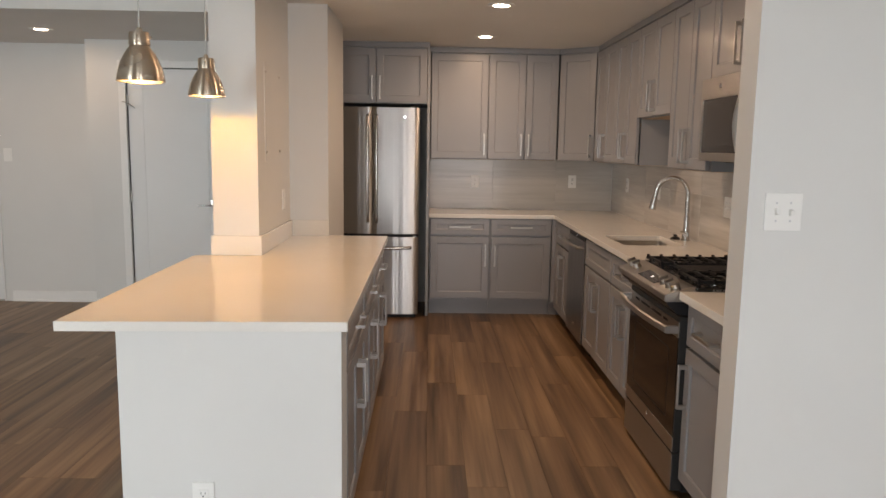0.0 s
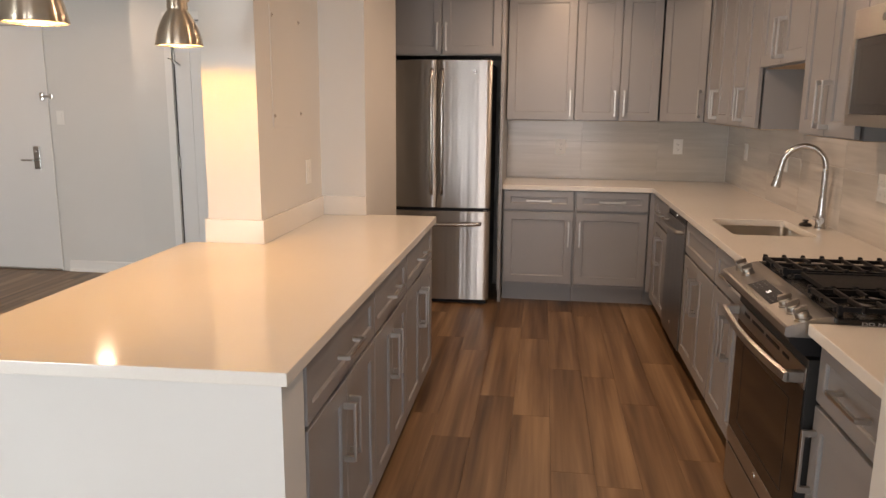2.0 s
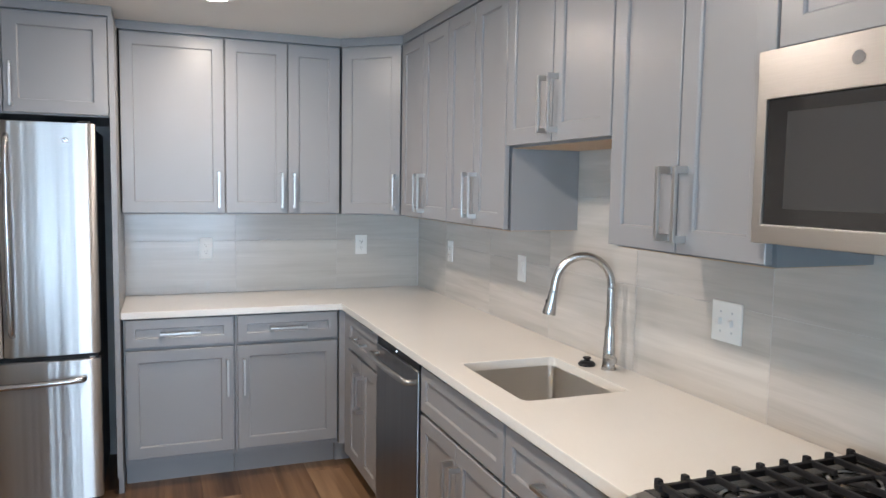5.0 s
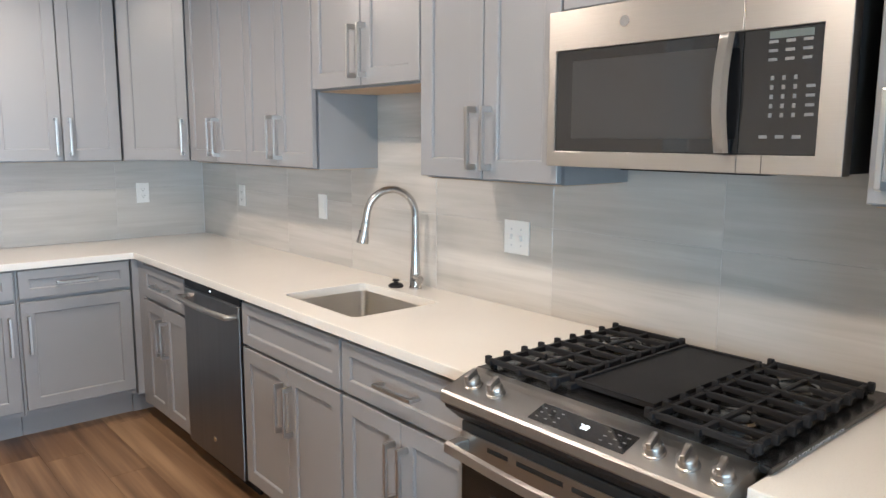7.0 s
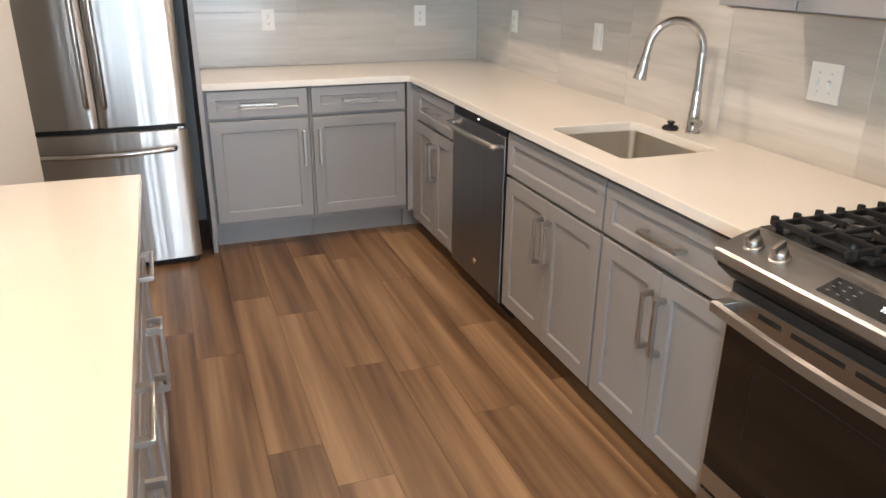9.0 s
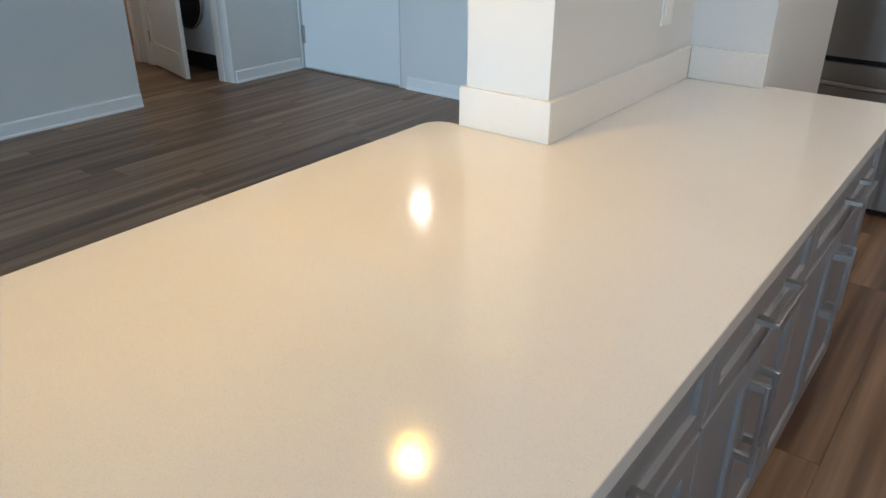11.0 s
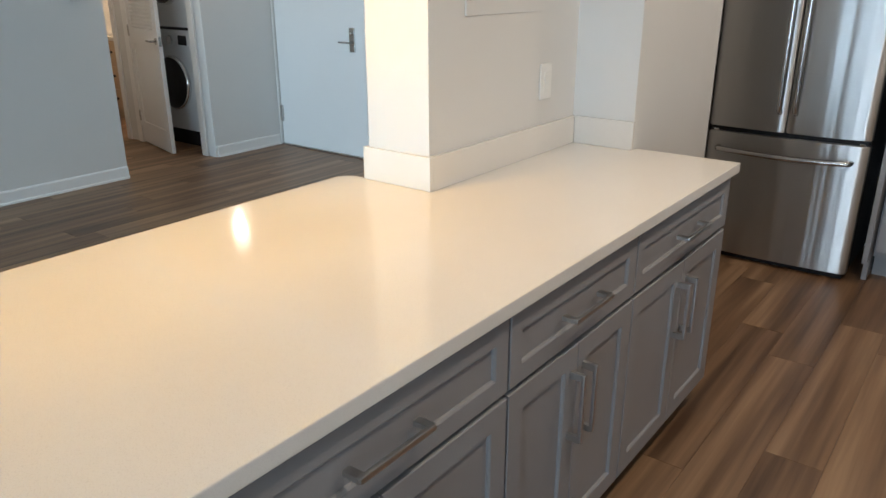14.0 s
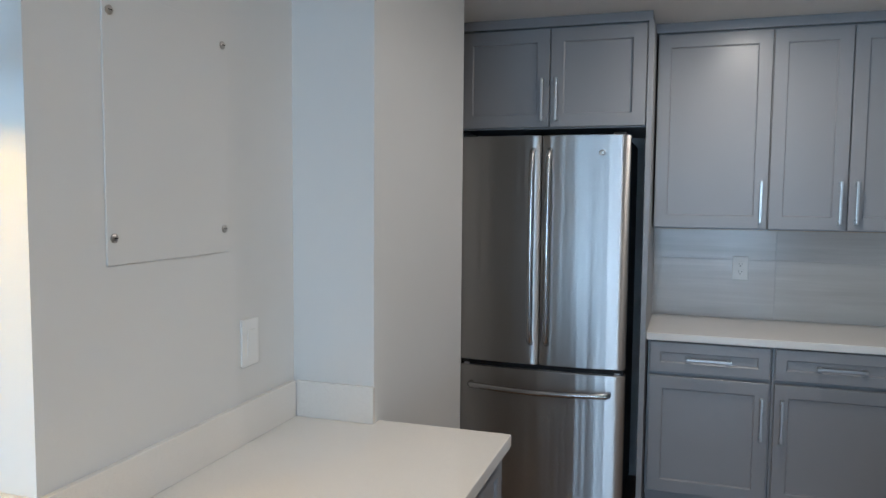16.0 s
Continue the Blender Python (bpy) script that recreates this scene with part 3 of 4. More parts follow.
def base_unit(m, width, split, top, label, group, d0=DZ0, kick=0.11, grips=("rt", "lt"), zs=(DZ1, RZ0, RZ1), zb=0.10, inner=None, g=0.003, lead=None):
    lead = lead or g
    rows = []
    if split:
        rows += [("door", lead, split - 0.0015, d0, zs[0], grips[0]), ("door", split + 0.0015, width - g, d0, zs[0], grips[1])]
    else:
        rows += [("door", g, width - g, d0, zs[0], grips[0])]
    rows += [("drawer", lead, width - g, zs[1], zs[2], top)]
    return cabinet(m, width, zb, 0.876, 0.58, rows, label, group, kick, False, inner)


# back wall: local x along world x
Y0 = 6.515
base_unit(pose(0.560, Y0, 0), 0.535, 0, "c", "grey shaker base cabinet with one door and a drawer", G_BASE, 0.165, 0.125, grips=("rt",), zs=(0.714, 0.732, 0.872), zb=0.13, g=0.011)
base_unit(pose(1.096, Y0, 0), 0.545, 0, "c", "grey shaker base cabinet with one door and a drawer", G_BASE, 0.165, 0.125, grips=("lt",), zs=(0.714, 0.732, 0.872), zb=0.13, g=0.011)
fb = thing("corner_filler", pose(1.643, Y0, 0), "grey filler post where the base cabinets meet", "filler panel")
part("body", boxes((0, 0.004, 0.13, 0.045, 0.30, 0.876), (0.032, -0.074, 0.085, 0.06, 0.0035, 0.876)), M_GREY, fb)
part("toe_kick", boxes((0, 0.115, 0.0, 0.155, 0.131, 0.1295), (0.139, -0.075, 0.0, 0.155, 0.1148, 0.0845)), M_GREY, fb)
# right wall: local x runs towards world -y
X0 = 1.672
RUN = (0.674, 0.688, 0.862)
R = -90
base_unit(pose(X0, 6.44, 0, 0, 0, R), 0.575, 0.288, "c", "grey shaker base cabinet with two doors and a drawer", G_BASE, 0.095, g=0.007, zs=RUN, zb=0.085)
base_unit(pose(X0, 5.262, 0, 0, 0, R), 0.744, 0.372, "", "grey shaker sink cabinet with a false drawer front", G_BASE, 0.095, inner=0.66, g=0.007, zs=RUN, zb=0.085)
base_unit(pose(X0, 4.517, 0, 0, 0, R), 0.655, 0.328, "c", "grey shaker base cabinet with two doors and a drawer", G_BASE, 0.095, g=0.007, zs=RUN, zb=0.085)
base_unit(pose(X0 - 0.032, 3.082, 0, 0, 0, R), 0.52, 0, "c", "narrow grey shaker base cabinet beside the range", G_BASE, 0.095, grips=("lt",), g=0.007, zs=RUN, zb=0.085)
# peninsula: local x runs towards world +y
P = 90
XP = 0.265
PEN = (0.676, 0.69, 0.862)
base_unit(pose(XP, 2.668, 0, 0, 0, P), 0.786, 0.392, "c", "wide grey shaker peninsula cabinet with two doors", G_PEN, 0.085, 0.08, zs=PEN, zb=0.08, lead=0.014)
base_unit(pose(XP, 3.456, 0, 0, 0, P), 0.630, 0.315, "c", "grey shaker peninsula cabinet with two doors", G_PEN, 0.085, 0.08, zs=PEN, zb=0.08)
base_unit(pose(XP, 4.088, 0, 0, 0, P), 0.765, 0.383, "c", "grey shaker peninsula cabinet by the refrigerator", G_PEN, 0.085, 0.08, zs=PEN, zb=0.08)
PLAN = [(0.263, 2.507), (0.263, 2.662), (-0.36, 2.662), (-0.36, 4.853), (-0.478, 4.853), (-0.478, 2.476)]
setting("wall_peninsula", rings(bmesh.new(), [[(x, y, z) for x, y in PLAN] for z in (0, 0.879)]), M_WALL, "white painted half wall under the peninsula counter", "wall")
baseboard(-0.502, 2.473, 0.264, 2.505, 0, -1)
baseboard(-0.480, 3.94, -0.480, 2.456, -1, 0)

# wall cabinets
UZ0, UZ1 = 1.390, 2.315


def wall_unit(m, width, splits, grips, label, z0=UZ0, raw=True, depth=0.325, zt=UZ1):
    g = 0.003
    edges = [0, *splits, width]
    rows = [("door", a + g, c - g, z0 + 0.006, zt - 0.012, gr) for a, c, gr in zip(edges, edges[1:], grips)]
    return cabinet(m, width, z0, zt, depth, rows, label, G_UP, 0, raw)


YU, XU = 6.705, 1.965
wall_unit(pose(0.560, YU, 0), 0.508, [], ["rb"], "grey shaker wall cabinet with a single wide door", depth=0.385)
wall_unit(pose(1.069, YU, 0), 0.617, [0.328], ["rb", "lb"], "grey shaker wall cabinet with two doors", depth=0.385)
dg = thing("cabinet", pose(1.688, 6.698, 0, 0, 0, -41.3), "grey shaker diagonal corner wall cabinet", "cabinet", G_UP)
part("body", turned(rings(bmesh.new(), [[(1.70, 6.722, z), (1.98, 6.476, z), (2.285, 6.476, z), (2.285, 7.09, z), (1.70, 7.09, z)] for z in (UZ0, UZ1)]), pose(1.688, 6.698, 0, 0, 0, -41.3).inverted()), M_GREY, dg)
fronts(dg, [("door", 0.008, 0.362, UZ0 + 0.006, UZ1 - 0.012, "rb")])
wall_unit(pose(XU, 6.452, 0, 0, 0, R), 0.679, [0.34], ["rb", "lb"], "grey shaker wall cabinet with two doors")
wall_unit(pose(XU, 5.772, 0, 0, 0, R), 0.608, [0.304], ["rb", "lb"], "grey shaker wall cabinet with two doors")
wall_unit(pose(XU, 5.162, 0, 0, 0, R), 0.698, [0.349], ["rb", "lb"], "short grey shaker wall cabinet above the sink", 1.705)
wall_unit(pose(XU, 4.462, 0, 0, 0, R), 0.608, [0.304], ["rb", "lb"], "grey shaker wall cabinet beside the microwave")
wall_unit(pose(XU, 3.852, 0, 0, 0, R), 0.784, [0.392], ["rb", "lb"], "short grey shaker wall cabinet above the microwave", 1.852, False)
wall_unit(pose(XU, 3.066, 0, 0, 0, R), 0.50, [], ["lb"], "narrow grey shaker wall cabinet by the wing wall")
wall_unit(pose(-0.335, 6.42, 0), 0.862, [0.431], ["rb", "lb"], "grey shaker cabinet above the refrigerator", 1.852, False, 0.68)
# crown strips under the ceiling
for nm, b in (("back", (0.548, 6.708, 2.3155, 1.69, 7.10, ZC - 0.001)), ("right", (1.974, 2.56, 2.3155, 2.30, 6.47, ZC - 0.001)), ("fridge", (-0.345, 6.428, 2.3155, 0.546, 7.10, ZC - 0.001))):
    t = thing("crown_strip", pose(0, 0, 0), "grey lacquered strip between wall cabinets and ceiling", "trim strip")
    part("strip", boxes(b), M_GREY, t)
t = thing("crown_strip", pose(0, 0, 0), "grey lacquered strip over the corner cabinet", "trim strip")
part("strip", rings(bmesh.new(), [[(1.692, 6.71, z), (1.972, 6.472, z), (2.29, 6.472, z), (2.29, 7.10, z), (1.692, 7.10, z)] for z in (2.3155, ZC - 0.001)]), M_GREY, t)
# tall panels of the refrigerator alcove
for x, nm in ((0.529, "right"), (-0.36, "left")):
    t = thing("tall_panel", pose(x, 0, 0), "tall grey cabinet side panel beside the refrigerator", "panel")
    w = 0.024 if x > 0 else 0.02
    part("board", boxes((0, 6.418, 0.12, w, 7.10, 2.3145), bevel=0.001), M_GREY, t)
    part("foot", boxes((0, 6.45 if x < 0 else 6.52, 0.0, w, 7.10, 0.1195)), M_GREY, t)

# ---------------- worktops ----------------
ZT, ZU = 0.914, 0.880
wt = thing("worktop", pose(0, 0, 0), "white quartz L-shaped worktop with a sink cut-out", "worktop")
SX0, SX1, SY0, SY1 = 1.757, 2.135, 4.562, 5.060     # sink cut-out
bm = plate([0.553, 1.652, SX0, SX1, 2.296], [3.856, SY0, SY1, 6.505, 7.102], lambda i, j: (i > 0 or j == 3) and not (i == 2 and j == 1), ZU, ZT, "xyz", 0.003)
for cx, cy, dx, dy in ((SX0, SY0, 1, 1), (SX1, SY0, -1, 1), (SX1, SY1, -1, -1), (SX0, SY1, 1, -1)):
    rr = 0.03
    arc = [(cx + dx * (rr - rr * math.sin(radians(q))), cy + dy * (rr - rr * math.cos(radians(q)))) for q in range(0, 91, 15)]
    rings(bm, [[(x, y, z) for x, y in [(cx, cy)] + arc] for z in (ZU + 0.001, ZT - 0.001)])
part("slab", bm, M_QUARTZ, wt)
wt2 = thing("worktop", pose(0, 0, 0), "short white quartz worktop beside the range", "worktop")
part("slab", boxes((1.602, 2.557, ZU, 2.296, 3.084, ZT), bevel=0.003), M_QUARTZ, wt2)
wp = thing("worktop", pose(0, 0, 0), "white quartz peninsula worktop with a rounded corner", "worktop")
arc = [(-0.62 - 0.055 * math.cos(radians(a)), 3.89 + 0.055 * math.sin(radians(a))) for a in range(0, 91, 15)]
outline = [(0.287, 2.480), (0.287, 4.860), (-0.090, 4.860), (-0.090, 4.8265), (-0.3375, 4.8265), (-0.3375, 3.945)] + [(x, y) for x, y in reversed(arc)] + [(-0.668, 2.450)]
bm = rings(bmesh.new(), [[(x, y, z) for x, y in outline] for z in (ZU, ZT)])
bmesh.ops.recalc_face_normals(bm, faces=bm.faces)
bmesh.ops.bevel(bm, geom=[e for e in bm.edges if e.calc_face_angle(0) > 1.0], offset=0.003, segments=2, affect="EDGES", profile=0.6)
part("slab", bm, M_QUARTZ, wp)
up = thing("backsplash_strip", pose(0, 0, 0), "white quartz upstand around the column on the peninsula", "backsplash")
part("upstand", boxes((-0.587, 3.934, ZT + 0.0005, -0.323, 3.9495, 1.016), bevel=0.0015), M_QUARTZ, up)
part("upstand", boxes((-0.3375, 3.9497, ZT + 0.0005, -0.323, 4.8115, 1.016), bevel=0.0015), M_QUARTZ, up)
part("upstand", boxes((-0.3225, 4.812, ZT + 0.0005, -0.088, 4.8265, 1.016), bevel=0.0015), M_QUARTZ, up)

# ---------------- sink and faucet ----------------
sk = thing("sink", pose(0, 0, 0), "undermount stainless steel sink bowl under the worktop", "sink")
sx0, sy0, sx1, sy1 = 1.751, 4.556, 2.141, 5.066
part("bowl", rings(bmesh.new(), [
    rounded(sx0 - 0.02, sy0 - 0.02, sx1 + 0.02, sy1 + 0.02, 0.04, 0.8795), rounded(sx0, sy0, sx1, sy1, 0.03, 0.8795), rounded(sx0 + 0.002, sy0 + 0.002, sx1 - 0.002, sy1 - 0.002, 0.028, 0.74),
    rounded(sx0 + 0.006, sy0 + 0.006, sx1 - 0.006, sy1 - 0.006, 0.03, 0.712), rounded(sx0 + 0.03, sy0 + 0.03, sx1 - 0.03, sy1 - 0.03, 0.03, 0.701), rounded(1.90, 4.76, 1.98, 4.86, 0.03, 0.697)], False, True), M_STEEL_SINK, sk, "", True)
part("drain", lathe([(0.045, 0.7), (0.043, 0.704), (0.03, 0.7), (0.028, 0.699)], 24, True, True, 1.94, 4.81), M_CHROME, sk, "", True)

fa = thing("faucet", pose(2.228, 4.822, ZT, 0, 0, -20), "brushed nickel gooseneck pull-down kitchen faucet", "faucet")
part("base", lathe([(0.027, 0.0), (0.027, 0.006), (0.0225, 0.01), (0.0215, 0.075), (0.0185, 0.09), (0.0175, 0.15), (0.0165, 0.155)], 28), M_NICKEL, fa, "", True)
path = [(0.0, 0.0, 0.15), (0.0, 0.0, 0.29)] + [(-0.1 + 0.1 * math.cos(radians(a)), 0.0, 0.30 + 0.105 * math.sin(radians(a))) for a in range(0, 171, 12)] + [(-0.205, 0, 0.275)]
part("spout", tube(path, 0.0145, 16), M_NICKEL, fa, "", True)
hd = part("spray_head", turned(lathe([(0.0135, 0.0), (0.0165, -0.012), (0.0165, -0.03), (0.019, -0.05), (0.0245, -0.085), (0.0235, -0.09), (0.015, -0.091)], 22), pose(-0.204, 0, 0.285, 0, 10, 0)), M_NICKEL, fa, "", True)
part("spray_button", boxes((-0.232, -0.005, 0.232, -0.224, 0.005, 0.25), bevel=0.002), M_BLACKP, hd, "small black button")
ba = part("valve_body", tube([(0, 0, 0.045), (0, -0.055, 0.045)], 0.017, 16), M_NICKEL, fa, "", True)
part("lever", tube([(0, -0.048, 0.047), (-0.012, -0.06, 0.056), (-0.035, -0.066, 0.066)], 0.006, 10), M_NICKEL, ba, "", True)
sp = thing("sink_stopper", pose(2.185, 4.897, ZT), "black rubber sink stopper lying beside the faucet", "sink stopper")
part("disc", lathe([(0.03, 0.0), (0.032, 0.006), (0.026, 0.014), (0.012, 0.018)], 20), M_BLACKP, sp, "", True)
part("knob", lathe([(0.012, 0.0182), (0.009, 0.022), (0.016, 0.027), (0.013, 0.032)], 16), M_BLACKP, sp, "", True)

# ---------------- wall plates ----------------
def outlet(m, label="white duplex outlet on the tiled wall"):
    """A duplex outlet whose plate faces local -y."""
    root = thing("outlet", m, label, "outlet", "white outlets")
    part("plate", boxes((-0.037, -0.006, -0.06, 0.037, 0.0, 0.06), bevel=0.002), M_PLASTIC, root)
    for dz in (-0.02, 0.02):
        s = part("socket", boxes((-0.017, -0.009, dz - 0.0145, 0.017, -0.006, dz + 0.0145), bevel=0.001), M_PLASTIC, root)
        part("slots", boxes((-0.008, -0.0096, dz - 0.002, -0.006, -0.0088, dz + 0.007), (0.006, -0.0096, dz - 0.002, 0.008, -0.0088, dz + 0.006), (-0.0025, -0.0096, dz - 0.011, 0.0025, -0.0088, dz - 0.006)), M_SLOT, s)
    return root


def switch(m, gangs, label, toggles=False):
    root = thing("light_switch", m, label, "light switch", "white light switches")
    w = 0.037 + 0.023 * (gangs - 1)
    part("plate", boxes((-w, -0.006, -0.06, w, 0.0, 0.06), bevel=0.002), M_PLASTIC, root)
    for k in range(gangs):
        c = (k - (gangs - 1) / 2) * 0.046
        if toggles:
            part("toggle", turned(boxes((-0.005, -0.014, -0.01, 0.005, 0, 0.01), bevel=0.001), pose(c, -0.006, 0, 14 if k else -14, 0, 0)), M_PLASTIC, root)
            for dz in (-0.032, 0.026):
                part("screw", boxes((c - 0.003, -0.0068, dz, c + 0.003, -0.006, dz + 0.006)), M_MARK, root)
        else:
            part("rocker", turned(boxes((-0.0165, -0.0035, -0.033, 0.0165, 0, 0.033), bevel=0.001), pose(c, -0.006, 0, 3)), M_PLASTIC, root)
    return root


outlet(pose(0.987, 7.0953, 1.176))
outlet(pose(1.912, 7.0953, 1.186))
outlet(pose(2.2913, 6.525, 1.187, 0, 0, R))
switch(pose(2.2913, 5.632, 1.186, 0, 0, R), 1, "white rocker switch on the tiled wall")
switch(pose(2.2913, 4.315, 1.172, 0, 0, R), 2, "white double switch plate on the tiled wall", True)
switch(pose(1.689, 2.4258, 1.306), 2, "white two-toggle switch plate on the wing wall", True)
outlet(pose(-0.207, 2.4862, 0.288, 0, 0, 2.37), "white duplex outlet low on the peninsula end wall")
switch(pose(-3.302, 6.9498, 1.361), 1, "white rocker switch beside the entry door")
switch(pose(-0.3378, 4.60, 1.165, 0, 0, P), 1, "white rocker switch on the column above the counter")

ap = thing("access_panel", pose(-0.3378, 0, 0), "flush painted electrical access panel with four screws", "access panel")
part("panel", boxes((0.0, 4.122, 1.40, 0.004, 4.514, 1.926), bevel=0.001), M_WALL, ap)
for y, z in ((4.139, 1.880), (4.495, 1.883), (4.139, 1.452), (4.495, 1.456)):
    s = part("screw", turned(lathe([(0.009, 0), (0.009, 0.003), (0.006, 0.005)], 14), pose(0.004, y, z, 0, 90, 0)), M_BRASS, ap, "", True)
    part("slot", boxes((0.0092, y - 0.006, z - 0.001, 0.0096, y + 0.006, z + 0.001)), M_SLOT, s)

th = thing("thermostat", pose(-4.53, 5.135, 1.40), "small white wall thermostat with a grey display", "thermostat")
part("case", boxes((0.0, -0.06, -0.045, 0.024, 0.06, 0.045), bevel=0.005), M_PLASTIC, th)
part("display", boxes((0.0242, -0.03, -0.02, 0.0252, 0.035, 0.028)), M_SCREEN, th, "grey display")

# ---------------- refrigerator ----------------
def bowed_door(u0, u1, z0, z1, t, bow, full, n=18):
    """A door skin that bulges towards -y, with rounded upright edges, from z0 to z1."""
    def outline(o):
        pts = [(u0 + o, t)]
        for i in range(n + 1):
            s = i / n
            u = u0 + (u1 - u0) * s
            edge = min(s, 1 - s) * (u1 - u0)
            y = -bow * (1 - (2 * u / full - 1) ** 2)
            if edge < 0.012:
                y += 0.012 - math.sqrt(max(0, 0.012 ** 2 - (0.012 - edge) ** 2))
            pts.append((min(max(u, u0 + o), u1 - o), y + o))
        return pts + [(u1 - o, t)]
    loops = []
    for z, o in ((z0, 0.003), (z0 + 0.003, 0), (z1 - 0.003, 0), (z1, 0.003)):
        loops.append([(x, y, z) for x, y in outline(o)])
    return rings(bmesh.new(), loops)


fr = thing("refrigerator", pose(-0.332, 6.425, 0), "stainless steel french-door refrigerator with bottom freezer drawer", "refrigerator")
part("case", boxes((0.008, 0.075, 0.025, 0.789, 0.66, 1.800), bevel=0.003), M_CHARCOAL, fr, "dark grey cabinet sides")
part("gasket", boxes((0.015, 0.062, 0.05, 0.782, 0.0748, 1.79)), M_RUBBER, fr, "dark door gasket")
part("grille", boxes((0.02, 0.02, 0.004, 0.777, 0.072, 0.03)), M_BLACKP, fr, "black bottom grille")
for u0, u1, hu, nm in ((0.0, 0.396, 0.360, "left"), (0.401, 0.797, 0.437, "right")):
    d = part("door", bowed_door(u0, u1, 0.742, 1.820, 0.06, 0.02, 0.797), M_STEEL_Z, fr, "brushed stainless door", True)
    hp = [(hu, -0.015, 0.845), (hu, -0.044, 0.86)] + [(hu, -0.048 - 0.016 * math.sin(math.pi * i / 12), 0.88 + 0.84 * i / 12) for i in range(13)] + [(hu, -0.044, 1.738), (hu, -0.015, 1.752)]
    part("handle", tube(hp, 0.014, 12), M_NICKEL, d, "curved stainless handle", True)
    part("hinge_cap", boxes((u0 + 0.02 if nm == "left" else u1 - 0.075, 0.01, 1.8205, u0 + 0.075 if nm == "left" else u1 - 0.02, 0.06, 1.830), bevel=0.002), M_CHARCOAL, fr)
d = part("freezer_drawer", bowed_door(0.0, 0.797, 0.035, 0.715, 0.06, 0.02, 0.797, 30), M_STEEL_Z, fr, "brushed stainless drawer", True)
hp = [(0.07, -0.012, 0.628), (0.072, -0.04, 0.628)] + [(0.08 + 0.637 * i / 12, -0.050 - 0.024 * math.sin(math.pi * i / 12), 0.628 - 0.006 * math.sin(math.pi * i / 12)) for i in range(13)] + [(0.725, -0.04, 0.628), (0.727, -0.012, 0.628)]
part("handle", tube(hp, 0.015, 12), M_NICKEL, d, "curved stainless handle", True)
part("trim_band", boxes((0.012, 0.012, 0.7155, 0.785, 0.06, 0.7415)), M_BLACKP, fr, "black band between doors and drawer")
for u in (0.03, 0.75):
    part("hinge_cap", boxes((u, -0.002, 0.7165, u + 0.028, 0.011, 0.728), bevel=0.002), M_CHROME, fr)
part("badge", turned(lathe([(0.014, 0), (0.014, 0.002), (0.010, 0.003), (0.0095, 0.002)], 24), pose(0.673, -0.0125, 1.738, 90)), M_CHROME, fr, "round metal badge", True)

# ---------------- dishwasher ----------------
dw = thing("dishwasher", pose(1.664, 5.858, 0, 0, 0, R), "dark stainless dishwasher built in under the worktop", "dishwasher")
part("door", boxes((0.003, 0.0, 0.085, 0.589, 0.03, 0.835), bevel=0.004), M_STEEL_DW, dw)
part("control_strip", boxes((0.003, 0.006, 0.8365, 0.589, 0.05, 0.876), bevel=0.003), M_BLACKP, dw, "black control strip on the top edge")
part("tub", boxes((0.006, 0.031, 0.10, 0.586, 0.57, 0.874)), M_CHARCOAL, dw)
part("toe_panel", boxes((0.006, 0.07, 0.0, 0.586, 0.085, 0.099)), M_BLACKP, dw, "black toe panel")
hp = [(0.03, 0.0, 0.79), (0.03, -0.035, 0.792)] + [(0.035 + 0.522 * i / 10, -0.042 - 0.012 * math.sin(math.pi * i / 10), 0.792) for i in range(11)] + [(0.562, -0.035, 0.792), (0.562, 0.0, 0.79)]
part("handle", tube(hp, 0.012, 12), M_STEEL_Y, dw, "bowed stainless bar handle", True)
part("indicator", boxes((0.29, 0.0045, 0.852, 0.302, 0.0058, 0.858)), M_DIGIT, dw, "tiny lit indicator")
part("badge", turned(lathe([(0.013, 0), (0.012, 0.002)], 18), pose(0.30, 0, 0.18, 90)), M_CHROME, dw, "round metal badge", True)

# ---------------- gas range ----------------
RW = 0.756
rg = thing("gas_range", pose(1.618, 3.8545, 0, 0, 0, R), "slide-in stainless gas range with black grates and griddle", "range")
part("body", boxes((0.002, 0.045, 0.02, RW - 0.002, 0.66, 0.905)), M_CHARCOAL, rg, "black painted sides")
od = part("oven_door", boxes((0.0, 0.0, 0.205, RW, 0.044, 0.80), bevel=0.003), M_CHARCOAL, rg, "black-sided oven door")
part("door_skin", boxes((0.001, -0.004, 0.206, RW - 0.001, -0.0005, 0.2675), bevel=0.001), M_STEEL_Y, od, "stainless lower band")
part("door_glass", boxes((0.006, -0.003, 0.268, RW - 0.006, -0.0003, 0.708), bevel=0.001), M_OVENGLASS, od, "black oven door glass")
part("oven_window", plate([0.115, 0.119, 0.637, 0.641], [0.325, 0.329, 0.635, 0.639], lambda i, j: i != 1 or j != 1, -0.0036, -0.0031, "xzy"), M_BLACKP, od, "outline of the oven window")
vs = part("vent_strip", turned(boxes((0.002, -0.004, 0.0, RW - 0.002, 0.0, 0.066), bevel=0.001), pose(0, -0.0005, 0.709)), M_STEEL_Y, od, "stainless vent strip")
for a, c in ((0.10, 0.172), (0.20, 0.345), (0.37, 0.518), (0.548, 0.612)):
    part("vent_slot", turned(boxes((a, -0.0046, 0.038, c, -0.0038, 0.050)), pose(0, -0.0005, 0.709)), M_SLOT, vs)
    part("slot_lip", turned(boxes((a, -0.0058, 0.035, c, -0.004, 0.038)), pose(0, -0.0005, 0.709)), M_STEEL_Y, vs)
bar = []
